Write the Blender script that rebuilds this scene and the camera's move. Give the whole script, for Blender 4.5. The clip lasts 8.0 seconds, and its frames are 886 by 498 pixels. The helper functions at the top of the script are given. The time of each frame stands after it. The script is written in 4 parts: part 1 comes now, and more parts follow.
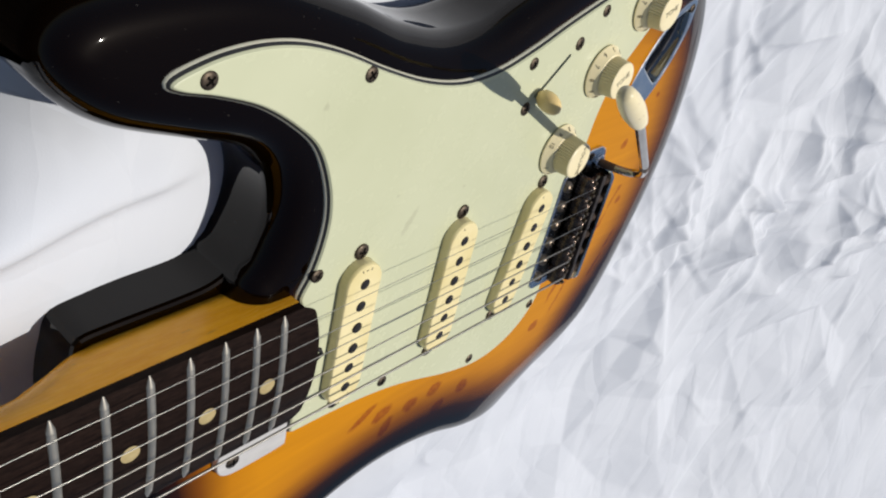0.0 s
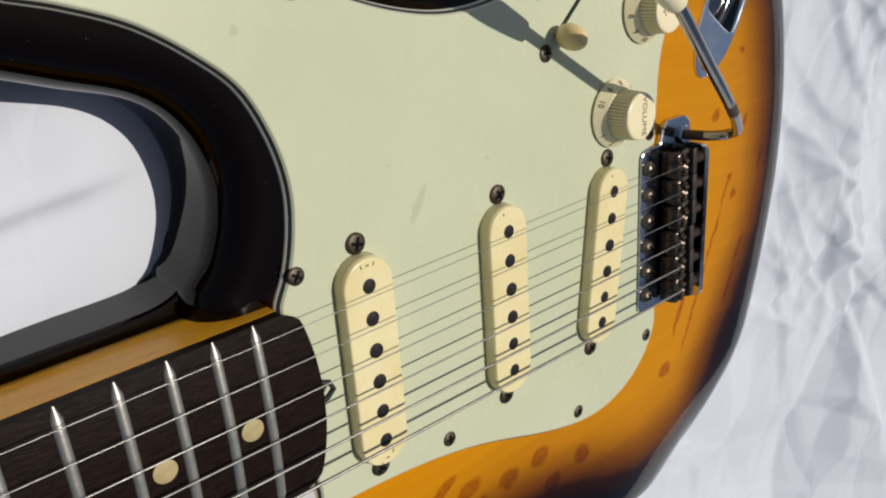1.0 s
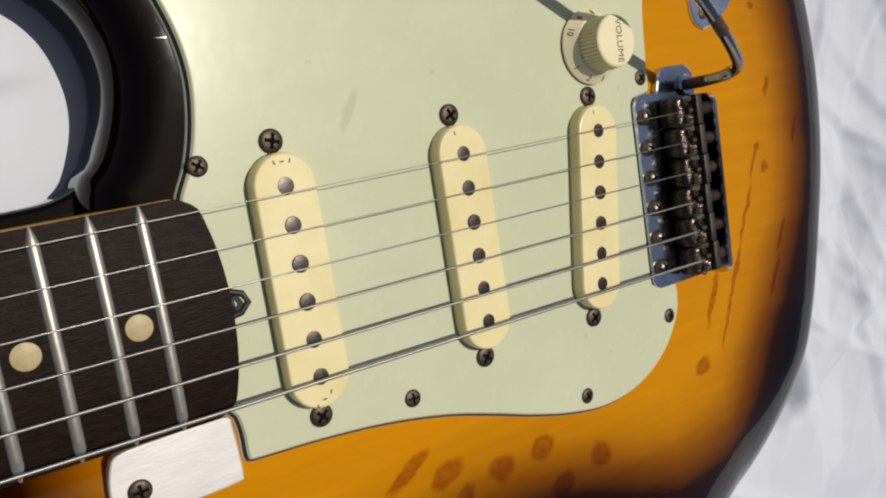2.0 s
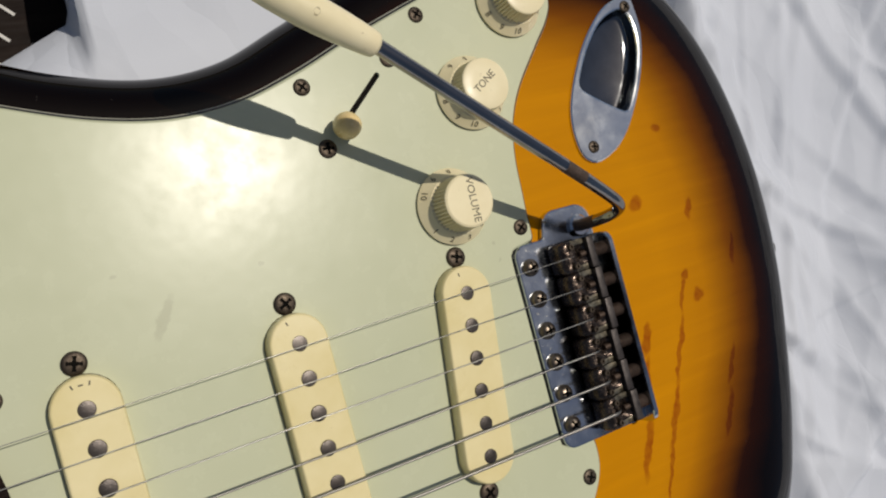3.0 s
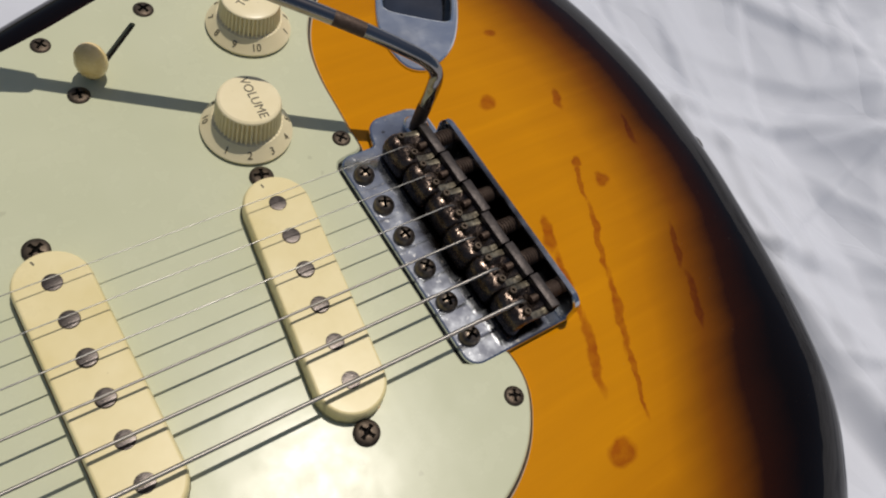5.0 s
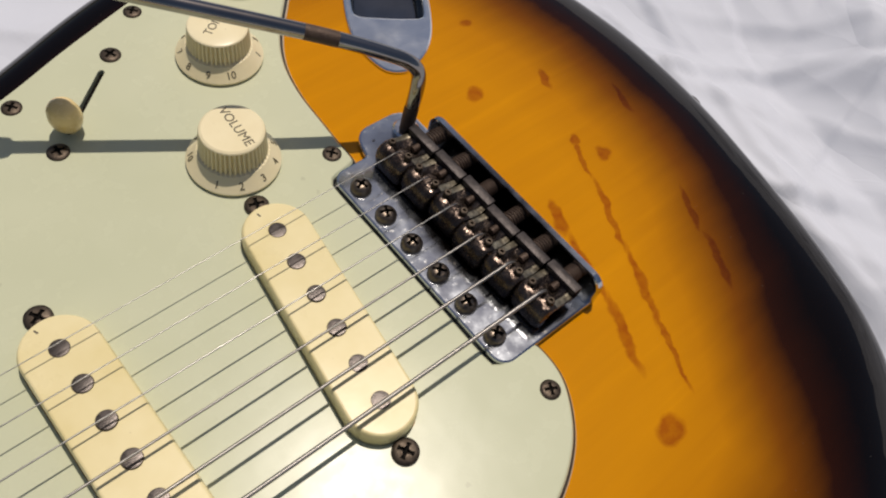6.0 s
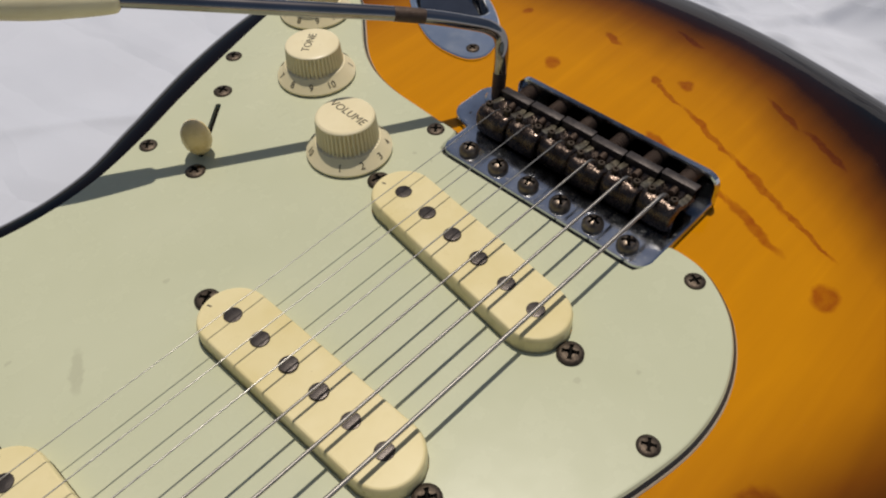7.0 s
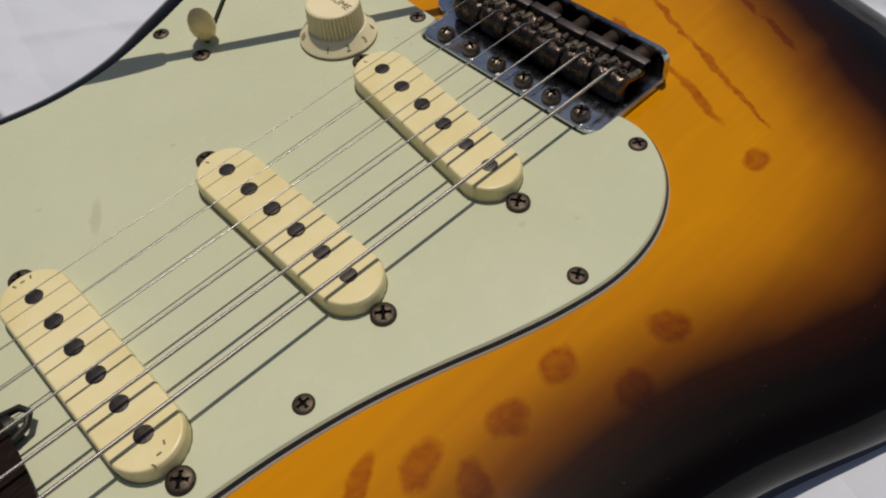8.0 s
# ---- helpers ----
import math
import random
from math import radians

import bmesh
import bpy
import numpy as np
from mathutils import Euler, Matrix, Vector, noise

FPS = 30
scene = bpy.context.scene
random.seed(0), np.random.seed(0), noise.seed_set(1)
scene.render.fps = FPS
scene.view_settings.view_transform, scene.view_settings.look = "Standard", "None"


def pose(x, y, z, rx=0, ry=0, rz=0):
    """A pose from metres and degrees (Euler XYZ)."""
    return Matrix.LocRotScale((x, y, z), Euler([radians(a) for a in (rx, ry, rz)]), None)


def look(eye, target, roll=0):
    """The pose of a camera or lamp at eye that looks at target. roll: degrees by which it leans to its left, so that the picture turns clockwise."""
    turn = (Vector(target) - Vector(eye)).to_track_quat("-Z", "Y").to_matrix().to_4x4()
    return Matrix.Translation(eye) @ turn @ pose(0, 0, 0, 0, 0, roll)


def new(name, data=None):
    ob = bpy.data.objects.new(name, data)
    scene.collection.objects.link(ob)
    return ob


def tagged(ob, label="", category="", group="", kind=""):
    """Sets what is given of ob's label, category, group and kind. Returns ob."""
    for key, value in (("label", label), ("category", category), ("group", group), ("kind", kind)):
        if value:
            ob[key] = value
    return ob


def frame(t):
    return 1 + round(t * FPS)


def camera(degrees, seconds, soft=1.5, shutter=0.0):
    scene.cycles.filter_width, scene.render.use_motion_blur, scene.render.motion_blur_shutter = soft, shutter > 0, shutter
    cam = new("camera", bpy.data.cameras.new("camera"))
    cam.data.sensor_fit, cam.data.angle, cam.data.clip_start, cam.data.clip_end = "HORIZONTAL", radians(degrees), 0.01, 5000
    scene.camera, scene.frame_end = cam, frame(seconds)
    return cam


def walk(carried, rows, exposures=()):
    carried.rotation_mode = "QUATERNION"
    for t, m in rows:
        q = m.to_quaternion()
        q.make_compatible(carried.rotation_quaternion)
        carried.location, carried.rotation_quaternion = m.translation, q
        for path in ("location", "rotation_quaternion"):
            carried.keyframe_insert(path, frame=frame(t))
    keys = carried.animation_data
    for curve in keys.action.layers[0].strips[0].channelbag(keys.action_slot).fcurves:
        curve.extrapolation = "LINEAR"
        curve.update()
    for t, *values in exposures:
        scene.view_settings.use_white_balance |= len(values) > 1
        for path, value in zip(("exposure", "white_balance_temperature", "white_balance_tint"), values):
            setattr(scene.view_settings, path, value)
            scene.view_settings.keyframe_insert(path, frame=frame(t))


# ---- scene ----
cam = camera(58.02, 8.0, soft=2.1)
PATH = [
    (0, (-0.32696, 0.20154, 0.20950), (0.36983, -0.33026, -0.27182), 124.45),
    (0.3, (-0.31234, 0.18220, 0.23015), (0.36187, -0.25226, -0.36709), 116.67),
    (0.5, (-0.29239, 0.16047, 0.23745), (0.36998, -0.23165, -0.40092), 110.69),
    (1, (-0.26273, 0.11652, 0.22840), (0.34065, -0.23699, -0.48642), 108.52),
    (1.2, (-0.24740, 0.09742, 0.23115), (0.33668, -0.22075, -0.51559), 107.10),
    (2.3, (-0.21158, 0.02463, 0.25966), (0.30564, -0.06869, -0.59109), 88.62),
    (2.5, (-0.19116, 0.02345, 0.26836), (0.30131, -0.05539, -0.59840), 85.96),
    (2.6, (-0.17591, 0.03420, 0.27118), (0.30152, -0.04389, -0.60401), 85.83),
    (3, (-0.14549, 0.04474, 0.27914), (0.30088, 0.03372, -0.61564), 76.17),
    (3.3, (-0.12515, 0.02766, 0.28757), (0.33716, 0.07316, -0.59798), 66.61),
    (3.5, (-0.11841, 0.02011, 0.29435), (0.34891, 0.10843, -0.58532), 59.63),
    (3.6, (-0.11281, 0.01663, 0.29030), (0.35692, 0.12727, -0.58555), 56.93),
    (4, (-0.08234, 0.00984, 0.27538), (0.35758, 0.11016, -0.61703), 56.57),
    (4.5, (-0.08625, -0.05083, 0.25654), (0.33271, 0.15468, -0.62790), 39.57),
    (4.7, (-0.09605, -0.07184, 0.24143), (0.35129, 0.19794, -0.61128), 33.34),
    (5.8, (-0.09108, -0.07399, 0.22241), (0.38840, 0.25463, -0.59129), 18.04),
    (6, (-0.09209, -0.06987, 0.22385), (0.36878, 0.25496, -0.60204), 17.17),
    (6.5, (-0.10381, -0.07512, 0.21964), (0.34300, 0.28896, -0.59755), 8.86),
    (7, (-0.13124, -0.09106, 0.20329), (0.33994, 0.37825, -0.54352), -1.94),
    (7.5, (-0.12548, -0.10127, 0.21341), (0.30307, 0.37594, -0.55381), -5.81),
    (8, (-0.14050, -0.13088, 0.20770), (0.25005, 0.34531, -0.58015), -6.04),
]
walk(cam, [(t, look(e, g, r)) for t, e, g, r in PATH], exposures=[(0, 0.20, 6500, 10), (1, 0.0, 6530, 10), (2.5, -0.12, 6750, 11), (3.5, -0.38, 6600, 10), (4, -0.36, 6560, 10), (4.5, -0.34, 6530, 11), (6, -0.10, 6780, 15), (7, -0.22, 6700, 13), (8, -0.33, 6750, 13)])

from mathutils import geometry

# ---------------------------------------------------------------- light
SUN = Vector((0.23, 0.17, 1.0)).normalized()
world = bpy.data.worlds.new("sky")
scene.world = world
world.use_nodes = True
wn, wl = world.node_tree.nodes, world.node_tree.links
sky = wn.new("ShaderNodeTexSky")
sky.sky_type, sky.sun_disc = "NISHITA", False
sky.dust_density, sky.ozone_density, sky.air_density = 1.6, 0.6, 1.0
sky.sun_elevation, sky.sun_rotation = math.asin(SUN.z), math.atan2(SUN.x, SUN.y)
wl.new(sky.outputs[0], wn["Background"].inputs["Color"])
wn["Background"].inputs["Strength"].default_value = 0.054

sun = new("sun", bpy.data.lights.new("sun", "SUN"))
sun.data.energy, sun.data.angle, sun.data.color = 3.2, radians(0.55), (1.0, 0.95, 0.86)
sun.matrix_world = look(SUN * 4, (0, 0, 0))


# ---------------------------------------------------------------- materials
def material(name):
    m = bpy.data.materials.new(name)
    m.use_nodes = True
    return m, m.node_tree.nodes, m.node_tree.links, m.node_tree.nodes["Principled BSDF"]


def noise_node(n, l, vec, scale, detail=4.0, rough=0.6, distort=0.0):
    t = n.new("ShaderNodeTexNoise")
    t.inputs["Scale"].default_value, t.inputs["Detail"].default_value = scale, detail
    t.inputs["Roughness"].default_value, t.inputs["Distortion"].default_value = rough, distort
    if vec is not None:
        l.new(vec, t.inputs["Vector"])
    return t.outputs["Fac"]


def ramp_node(n, l, fac, *stops):
    r = n.new("ShaderNodeValToRGB")
    while len(r.color_ramp.elements) < len(stops):
        r.color_ramp.elements.new(0.5)
    for e, (at, c) in zip(r.color_ramp.elements, stops):
        e.position = at
        e.color = (*c, 1) if isinstance(c, tuple) else (c, c, c, 1)
    l.new(fac, r.inputs["Fac"])
    return r.outputs["Color"]


def mix_node(n, l, fac, a, b, kind="MIX"):
    x = n.new("ShaderNodeMix")
    x.data_type, x.blend_type = "RGBA", kind
    for value, socket in ((fac, x.inputs["Factor"]), (a, x.inputs["A"]), (b, x.inputs["B"])):
        if isinstance(value, (int, float)):
            socket.default_value = value if socket.type == "VALUE" else (value, value, value, 1)
        elif isinstance(value, tuple):
            socket.default_value = (*value, 1)
        else:
            l.new(value, socket)
    return x.outputs["Result"]


def object_coords(n, l, stretch=(1, 1, 1), turn=0.0):
    c, mp = n.new("ShaderNodeTexCoord"), n.new("ShaderNodeMapping")
    mp.inputs["Scale"].default_value, mp.inputs["Rotation"].default_value = stretch, (0, 0, turn)
    l.new(c.outputs["Object"], mp.inputs["Vector"])
    return mp.outputs["Vector"]


def bump_node(n, l, b, height, strength, distance):
    k = n.new("ShaderNodeBump")
    k.inputs["Strength"].default_value, k.inputs["Distance"].default_value = strength, distance
    l.new(height, k.inputs["Height"])
    l.new(k.outputs["Normal"], b.inputs["Normal"])
    if "Coat Normal" in b.inputs:
        l.new(k.outputs["Normal"], b.inputs["Coat Normal"])


def blots(n, l, vec, spots):
    """The largest of soft-edged ovals, each (x, y, half length, half width, turn in degrees) in millimetres."""
    total = None
    for x, y, a, c, turn in spots:
        mp = n.new("ShaderNodeMapping")
        mp.vector_type = "TEXTURE"
        mp.inputs["Location"].default_value = (x / 1000, y / 1000, 0)
        mp.inputs["Rotation"].default_value = (0, 0, radians(turn))
        mp.inputs["Scale"].default_value = (a / 1000, c / 1000, 1000)
        l.new(vec, mp.inputs["Vector"])
        d = n.new("ShaderNodeVectorMath")
        d.operation = "LENGTH"
        l.new(mp.outputs["Vector"], d.inputs[0])
        k = n.new("ShaderNodeMapRange")
        k.inputs["From Min"].default_value, k.inputs["From Max"].default_value = 1.18, 0.76
        l.new(d.outputs["Value"], k.inputs["Value"])
        if total is None:
            total = k.outputs["Result"]
        else:
            g = n.new("ShaderNodeMath")
            g.operation = "MAXIMUM"
            l.new(total, g.inputs[0])
            l.new(k.outputs["Result"], g.inputs[1])
            total = g.outputs["Value"]
    return total


def wobbly(n, l, amount, scale):
    """Object coordinates pushed about by noise, for ragged outlines."""
    c, t, s, a = n.new("ShaderNodeTexCoord"), n.new("ShaderNodeTexNoise"), n.new("ShaderNodeVectorMath"), n.new("ShaderNodeVectorMath")
    t.inputs["Scale"].default_value, t.inputs["Detail"].default_value = scale, 4
    l.new(c.outputs["Object"], t.inputs["Vector"])
    s.operation = "MULTIPLY_ADD"
    l.new(t.outputs["Color"], s.inputs[0])
    s.inputs[1].default_value, s.inputs[2].default_value = (amount, amount, 0), (-amount / 2, -amount / 2, 0)
    a.operation = "ADD"
    l.new(c.outputs["Object"], a.inputs[0])
    l.new(s.outputs["Vector"], a.inputs[1])
    return a.outputs["Vector"]


def surface(name, c1, c2, scale, rough, metal=0.0, coat=0.0, bump=0.0, grain=2500.0, stretch=(1, 1, 1), spots=None, spec=0.5, dirt_shade=None):
    """A two-colour mottled surface, with fine relief, dirty patches where spots=(colour, scale, threshold) is given,
    and near-black ovals where listed.
    """
    m, n, l, b = material(name)
    v = object_coords(n, l, stretch)
    col = ramp_node(n, l, noise_node(n, l, v, scale), (0.3, c1), (0.72, c2))
    ro = ramp_node(n, l, noise_node(n, l, v, scale * 3.1, 6), (0.3, rough[0]), (0.7, rough[1]))
    if spots:
        mask = ramp_node(n, l, noise_node(n, l, v, spots[1], 6, 0.65), (spots[2], 0.0), (spots[2] + 0.1, 1.0))
        col = mix_node(n, l, mask, col, spots[0])
        ro = mix_node(n, l, mask, ro, 0.45)
    if dirt_shade:
        mask = blots(n, l, wobbly(n, l, 0.005, 300), dirt_shade)
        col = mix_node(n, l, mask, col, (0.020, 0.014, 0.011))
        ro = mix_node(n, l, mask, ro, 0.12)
    l.new(col, b.inputs["Base Color"])
    l.new(ro, b.inputs["Roughness"])
    b.inputs["Metallic"].default_value, b.inputs["Coat Weight"].default_value = metal, coat
    b.inputs["Coat Roughness"].default_value, b.inputs["Specular IOR Level"].default_value = 0.06, spec
    if bump:
        bump_node(n, l, b, noise_node(n, l, v, grain, 3), bump, 0.0004)
    return m


def sunburst():
    """Clear lacquer over amber wood that darkens through red-brown to black at the rim, with old stains."""
    m, n, l, b = material("sunburst_lacquer")
    at = n.new("ShaderNodeAttribute")
    at.attribute_name = "rim"
    v = object_coords(n, l, (5, 60, 60))
    grain = noise_node(n, l, v, 4.0, 5, 0.5, 0.3)
    broad = noise_node(n, l, object_coords(n, l, (2, 9, 9)), 6.0, 3)
    add = n.new("ShaderNodeMath")
    add.operation = "MULTIPLY_ADD"
    l.new(broad, add.inputs[0])
    add.inputs[1].default_value = 0.10
    l.new(at.outputs["Fac"], add.inputs[2])
    wood = ramp_node(n, l, grain, (0.2, (0.49, 0.190, 0.0004)), (0.6, (0.54, 0.212, 0.0004)), (0.85, (0.59, 0.238, 0.0006)))
    tint = ramp_node(n, l, add.outputs["Value"], (0.27, (0.004, 0.0035, 0.004)), (0.40, (0.034, 0.017, 0.010)), (0.54, (0.30, 0.22, 0.17)), (0.76, (0.84, 0.80, 0.75)), (0.98, (1.0, 1.0, 1.0)))
    col = mix_node(n, l, 1.0, wood, tint, "MULTIPLY")
    w = wobbly(n, l, 0.0042, 170)
    mask = blots(n, l, w, STAINS)
    inner = ramp_node(n, l, noise_node(n, l, w, 420, 4), (0.3, 0.52), (0.7, 0.9))
    strength = mix_node(n, l, 1.0, mask, inner, "MULTIPLY")
    col = mix_node(n, l, strength, col, mix_node(n, l, 1.0, col, (0.52, 0.26, 0.35), "MULTIPLY"))
    dust = ramp_node(n, l, noise_node(n, l, object_coords(n, l), 1100, 2, 0.5), (0.755, 0.0), (0.81, 0.22))
    col = mix_node(n, l, dust, col, (0.30, 0.28, 0.25))
    l.new(col, b.inputs["Base Color"])
    smooth = ramp_node(n, l, noise_node(n, l, object_coords(n, l), 60, 5), (0.3, 0.02), (0.75, 0.055))
    scuff = ramp_node(n, l, noise_node(n, l, object_coords(n, l, (14, 420, 420), 0.5), 1.0, 3, 0.6, 0.4), (0.66, 0.0), (0.72, 0.7))
    l.new(mix_node(n, l, scuff, smooth, 0.16), b.inputs["Roughness"])
    b.inputs["Specular IOR Level"].default_value = 0.21
    wear = noise_node(n, l, object_coords(n, l), 45, 3)
    bump_node(n, l, b, wear, 0.06, 0.0008)
    return m


def mint_plastic():
    """Aged mint-white sheet with faint smudges and scuffs."""
    m, n, l, b = material("mint_plastic")
    v = object_coords(n, l)
    col = ramp_node(n, l, noise_node(n, l, v, 14, 4), (0.3, (0.50, 0.52, 0.355)), (0.75, (0.56, 0.575, 0.41)))
    w = wobbly(n, l, 0.003, 500)
    dirt_shade = blots(n, l, w, SMUDGES)
    fine = ramp_node(n, l, noise_node(n, l, v, 900, 5, 0.7), (0.70, 0.0), (0.80, 0.35))
    col = mix_node(n, l, mix_node(n, l, 1.0, dirt_shade, 0.30, "MULTIPLY"), col, (0.30, 0.29, 0.20))
    col = mix_node(n, l, fine, col, (0.42, 0.42, 0.31))
    l.new(col, b.inputs["Base Color"])
    l.new(ramp_node(n, l, noise_node(n, l, v, 120, 6), (0.3, 0.22), (0.7, 0.30)), b.inputs["Roughness"])
    b.inputs["Specular IOR Level"].default_value = 0.20
    bump_node(n, l, b, noise_node(n, l, v, 35, 3), 0.12, 0.001)
    return m


def cloth_fabric():
    m, n, l, b = material("white_cotton")
    v = object_coords(n, l)
    l.new(ramp_node(n, l, noise_node(n, l, v, 5, 5), (0.3, (0.55, 0.578, 0.64)), (0.7, (0.62, 0.645, 0.70))), b.inputs["Base Color"])
    b.inputs["Roughness"].default_value, b.inputs["Specular IOR Level"].default_value = 0.75, 0.25
    b.inputs["Sheen Weight"].default_value = 0.15
    # sharp press creases: the seams between bent, stretched cells, at two sizes
    c, total_crease = wobbly(n, l, 0.03, 14), None
    for size, turn, deep in ((9.0, 0.25, 1.0), (21.0, -0.5, 0.45)):
        mp, cell = n.new("ShaderNodeMapping"), n.new("ShaderNodeTexVoronoi")
        mp.inputs["Scale"].default_value, mp.inputs["Rotation"].default_value = (size, size * 0.5, size), (0, 0, turn)
        cell.feature, cell.inputs["Scale"].default_value = "DISTANCE_TO_EDGE", 1.0
        l.new(c, mp.inputs["Vector"])
        l.new(mp.outputs["Vector"], cell.inputs["Vector"])
        cut, gain = n.new("ShaderNodeMath"), n.new("ShaderNodeMath")
        cut.operation, gain.operation = "MINIMUM", "MULTIPLY"
        l.new(cell.outputs["Distance"], cut.inputs[0])
        cut.inputs[1].default_value = 0.16
        l.new(cut.outputs["Value"], gain.inputs[0])
        gain.inputs[1].default_value = deep
        if total_crease is None:
            total_crease = gain.outputs["Value"]
        else:
            both = n.new("ShaderNodeMath")
            l.new(total_crease, both.inputs[0])
            l.new(gain.outputs["Value"], both.inputs[1])
            total_crease = both.outputs["Value"]
    weave = noise_node(n, l, v, 1800, 2)
    total = n.new("ShaderNodeMath")
    total.operation = "MULTIPLY_ADD"
    l.new(weave, total.inputs[0])
    total.inputs[1].default_value = 0.004
    l.new(total_crease, total.inputs[2])
    bump_node(n, l, b, total.outputs["Value"], 0.65, 0.016)
    return m


# old dark stains on the lacquer and smudges on the guard, in millimetres
STAINS = [(54, 39, 3.6, 2.8, 20), (79, 32, 4.2, 1.4, 70), (73, 65, 1.9, 1.6, 0), (72.5, -1, 2.9, 2.3, 30), (68, 8, 2.2, 1.6, 60), (96, 12, 6, 1.2, 75),
          (65, 1, 7, 0.9, 66), (57, -18, 13, 1.1, 64), (47, -40, 13, 1.5, 63), (39, -58, 12, 0.9, 66),
          (43, -10, 6, 1.7, 68), (38, -27, 12, 1.3, 70), (31, -47, 12, 1.7, 66), (80, -31, 8, 1.2, 64), (73, -48, 9, 1.5, 64),
          (21, -73, 4.2, 3.5, 20), (-39, -88, 5.2, 4.6, 0), (-65, -76, 5.4, 4.4, 20), (-58, -93, 5.2, 4.6, 40), (-83, -77, 5.2, 4.4, 0),
          (-104, -71, 6.5, 3.6, 20), (-117, -65, 9, 2.4, 30), (-99, -83, 6.5, 3.6, 60)]
SMUDGES = [(-88, 52, 1.1, 0.9, 0), (-118, 44, 6.5, 1.6, 60), (-41, -43, 0.9, 0.7, 0), (-11, 39, 0.7, 0.6, 0),
           (-30, -52, 0.6, 0.6, 0), (-10, 33, 0.6, 0.6, 0), (-170, 101, 1.6, 1.2, 0), (-128, 58, 1.2, 0.6, 20)]

LACQUER, MINT, COTTON = sunburst(), mint_plastic(), cloth_fabric()
BLACK_PLY = surface("black_ply", (0.012, 0.012, 0.012), (0.02, 0.02, 0.02), 300, (0.35, 0.5))
WHITE_PLY = surface("white_ply", (0.66, 0.64, 0.50), (0.74, 0.72, 0.58), 120, (0.3, 0.45))
CREAM = surface("aged_cream_plastic", (0.76, 0.66, 0.41), (0.83, 0.74, 0.49), 70, (0.28, 0.40), bump=0.04, grain=900, spec=0.32, spots=((0.30, 0.21, 0.10), 330, 0.66))
COVER = surface("aged_white_cover", (0.68, 0.575, 0.28), (0.79, 0.695, 0.415), 38, (0.25, 0.36), bump=0.03, grain=800, spec=0.25, spots=((0.36, 0.27, 0.13), 420, 0.70))
TIP = surface("yellowed_tip_plastic", (0.74, 0.54, 0.22), (0.80, 0.61, 0.29), 150, (0.22, 0.3))
ROSEWOOD = surface("rosewood", (0.006, 0.0036, 0.003), (0.020, 0.0115, 0.0088), 24, (0.30, 0.46), bump=0.35, grain=55, stretch=(9, 45, 45), spec=0.04)
MAPLE = surface("amber_maple", (0.74, 0.31, 0.012), (0.88, 0.42, 0.028), 14, (0.22, 0.32), coat=0.1, spec=0.25, stretch=(4, 30, 30), spots=((0.16, 0.05, 0.01), 9, 0.66))
CHROME = surface("worn_chrome", (0.52, 0.53, 0.55), (0.66, 0.66, 0.67), 60, (0.08, 0.20), metal=1.0, bump=0.05, grain=300, spots=((0.38, 0.36, 0.33), 330, 0.60))
# near-black oval: grime and the shade beneath the saddles, painted as one
BRIDGE = surface("grimy_shaded_bridge_chrome", (0.50, 0.535, 0.57), (0.60, 0.64, 0.68), 90, (0.07, 0.20), metal=1.0, bump=0.02, grain=700, spots=((0.15, 0.135, 0.12), 620, 0.60), dirt_shade=[(18.0, 0, 13.4, 37, 0)])
ALLOY = surface("bright_alloy", (0.60, 0.585, 0.57), (0.72, 0.70, 0.68), 50, (0.45, 0.6), metal=0.45, bump=0.10, grain=300, stretch=(1, 4, 1))
JACK = surface("pitted_chrome", (0.80, 0.85, 0.90), (0.93, 0.92, 0.86), 45, (0.12, 0.24), metal=1.0, bump=0.05, grain=500, spots=((0.50, 0.48, 0.45), 300, 0.72))
# darker than the plate's chrome: a dark reflection put into the colour
CUP = surface("cup_chrome_dark_reflection", (0.15, 0.155, 0.16), (0.24, 0.245, 0.25), 60, (0.05, 0.10), metal=1.0)
ROD = surface("bright_chrome_rod", (0.26, 0.248, 0.235), (0.36, 0.345, 0.33), 40, (0.05, 0.10), metal=1.0, spots=((0.12, 0.09, 0.07), 130, 0.74))
RUST = surface("rusted_steel", (0.055, 0.035, 0.025), (0.11, 0.075, 0.055), 400, (0.45, 0.7), metal=0.5, bump=0.5, grain=1500)
SADDLE = surface("grimy_saddle_steel", (0.032, 0.022, 0.018), (0.125, 0.096, 0.078), 330, (0.10, 0.42), metal=0.9, bump=0.6, grain=700)
LIT_FLAT = surface("lit_saddle_steel", (0.07, 0.055, 0.04), (0.46, 0.41, 0.30), 420, (0.30, 0.50), metal=0.9, bump=0.4, grain=800)
SCREW = surface("dull_screw_steel", (0.048, 0.036, 0.027), (0.105, 0.083, 0.063), 500, (0.42, 0.6), metal=0.9, bump=0.2, grain=1800)
LUG = surface("blackened_steel", (0.032, 0.027, 0.026), (0.080, 0.069, 0.065), 300, (0.4, 0.6), metal=0.7, bump=0.3, grain=1200)
BOLT = surface("worn_nickel_bolt", (0.10, 0.075, 0.055), (0.27, 0.225, 0.18), 420, (0.30, 0.46), metal=0.95, bump=0.2, grain=1500)
POLE = surface("pole_steel", (0.040, 0.034, 0.031), (0.085, 0.074, 0.068), 700, (0.26, 0.38), metal=0.8, bump=0.15, grain=2500)
FRETS = surface("nickel_fret", (0.36, 0.34, 0.295), (0.47, 0.445, 0.39), 200, (0.34, 0.46), metal=0.80)
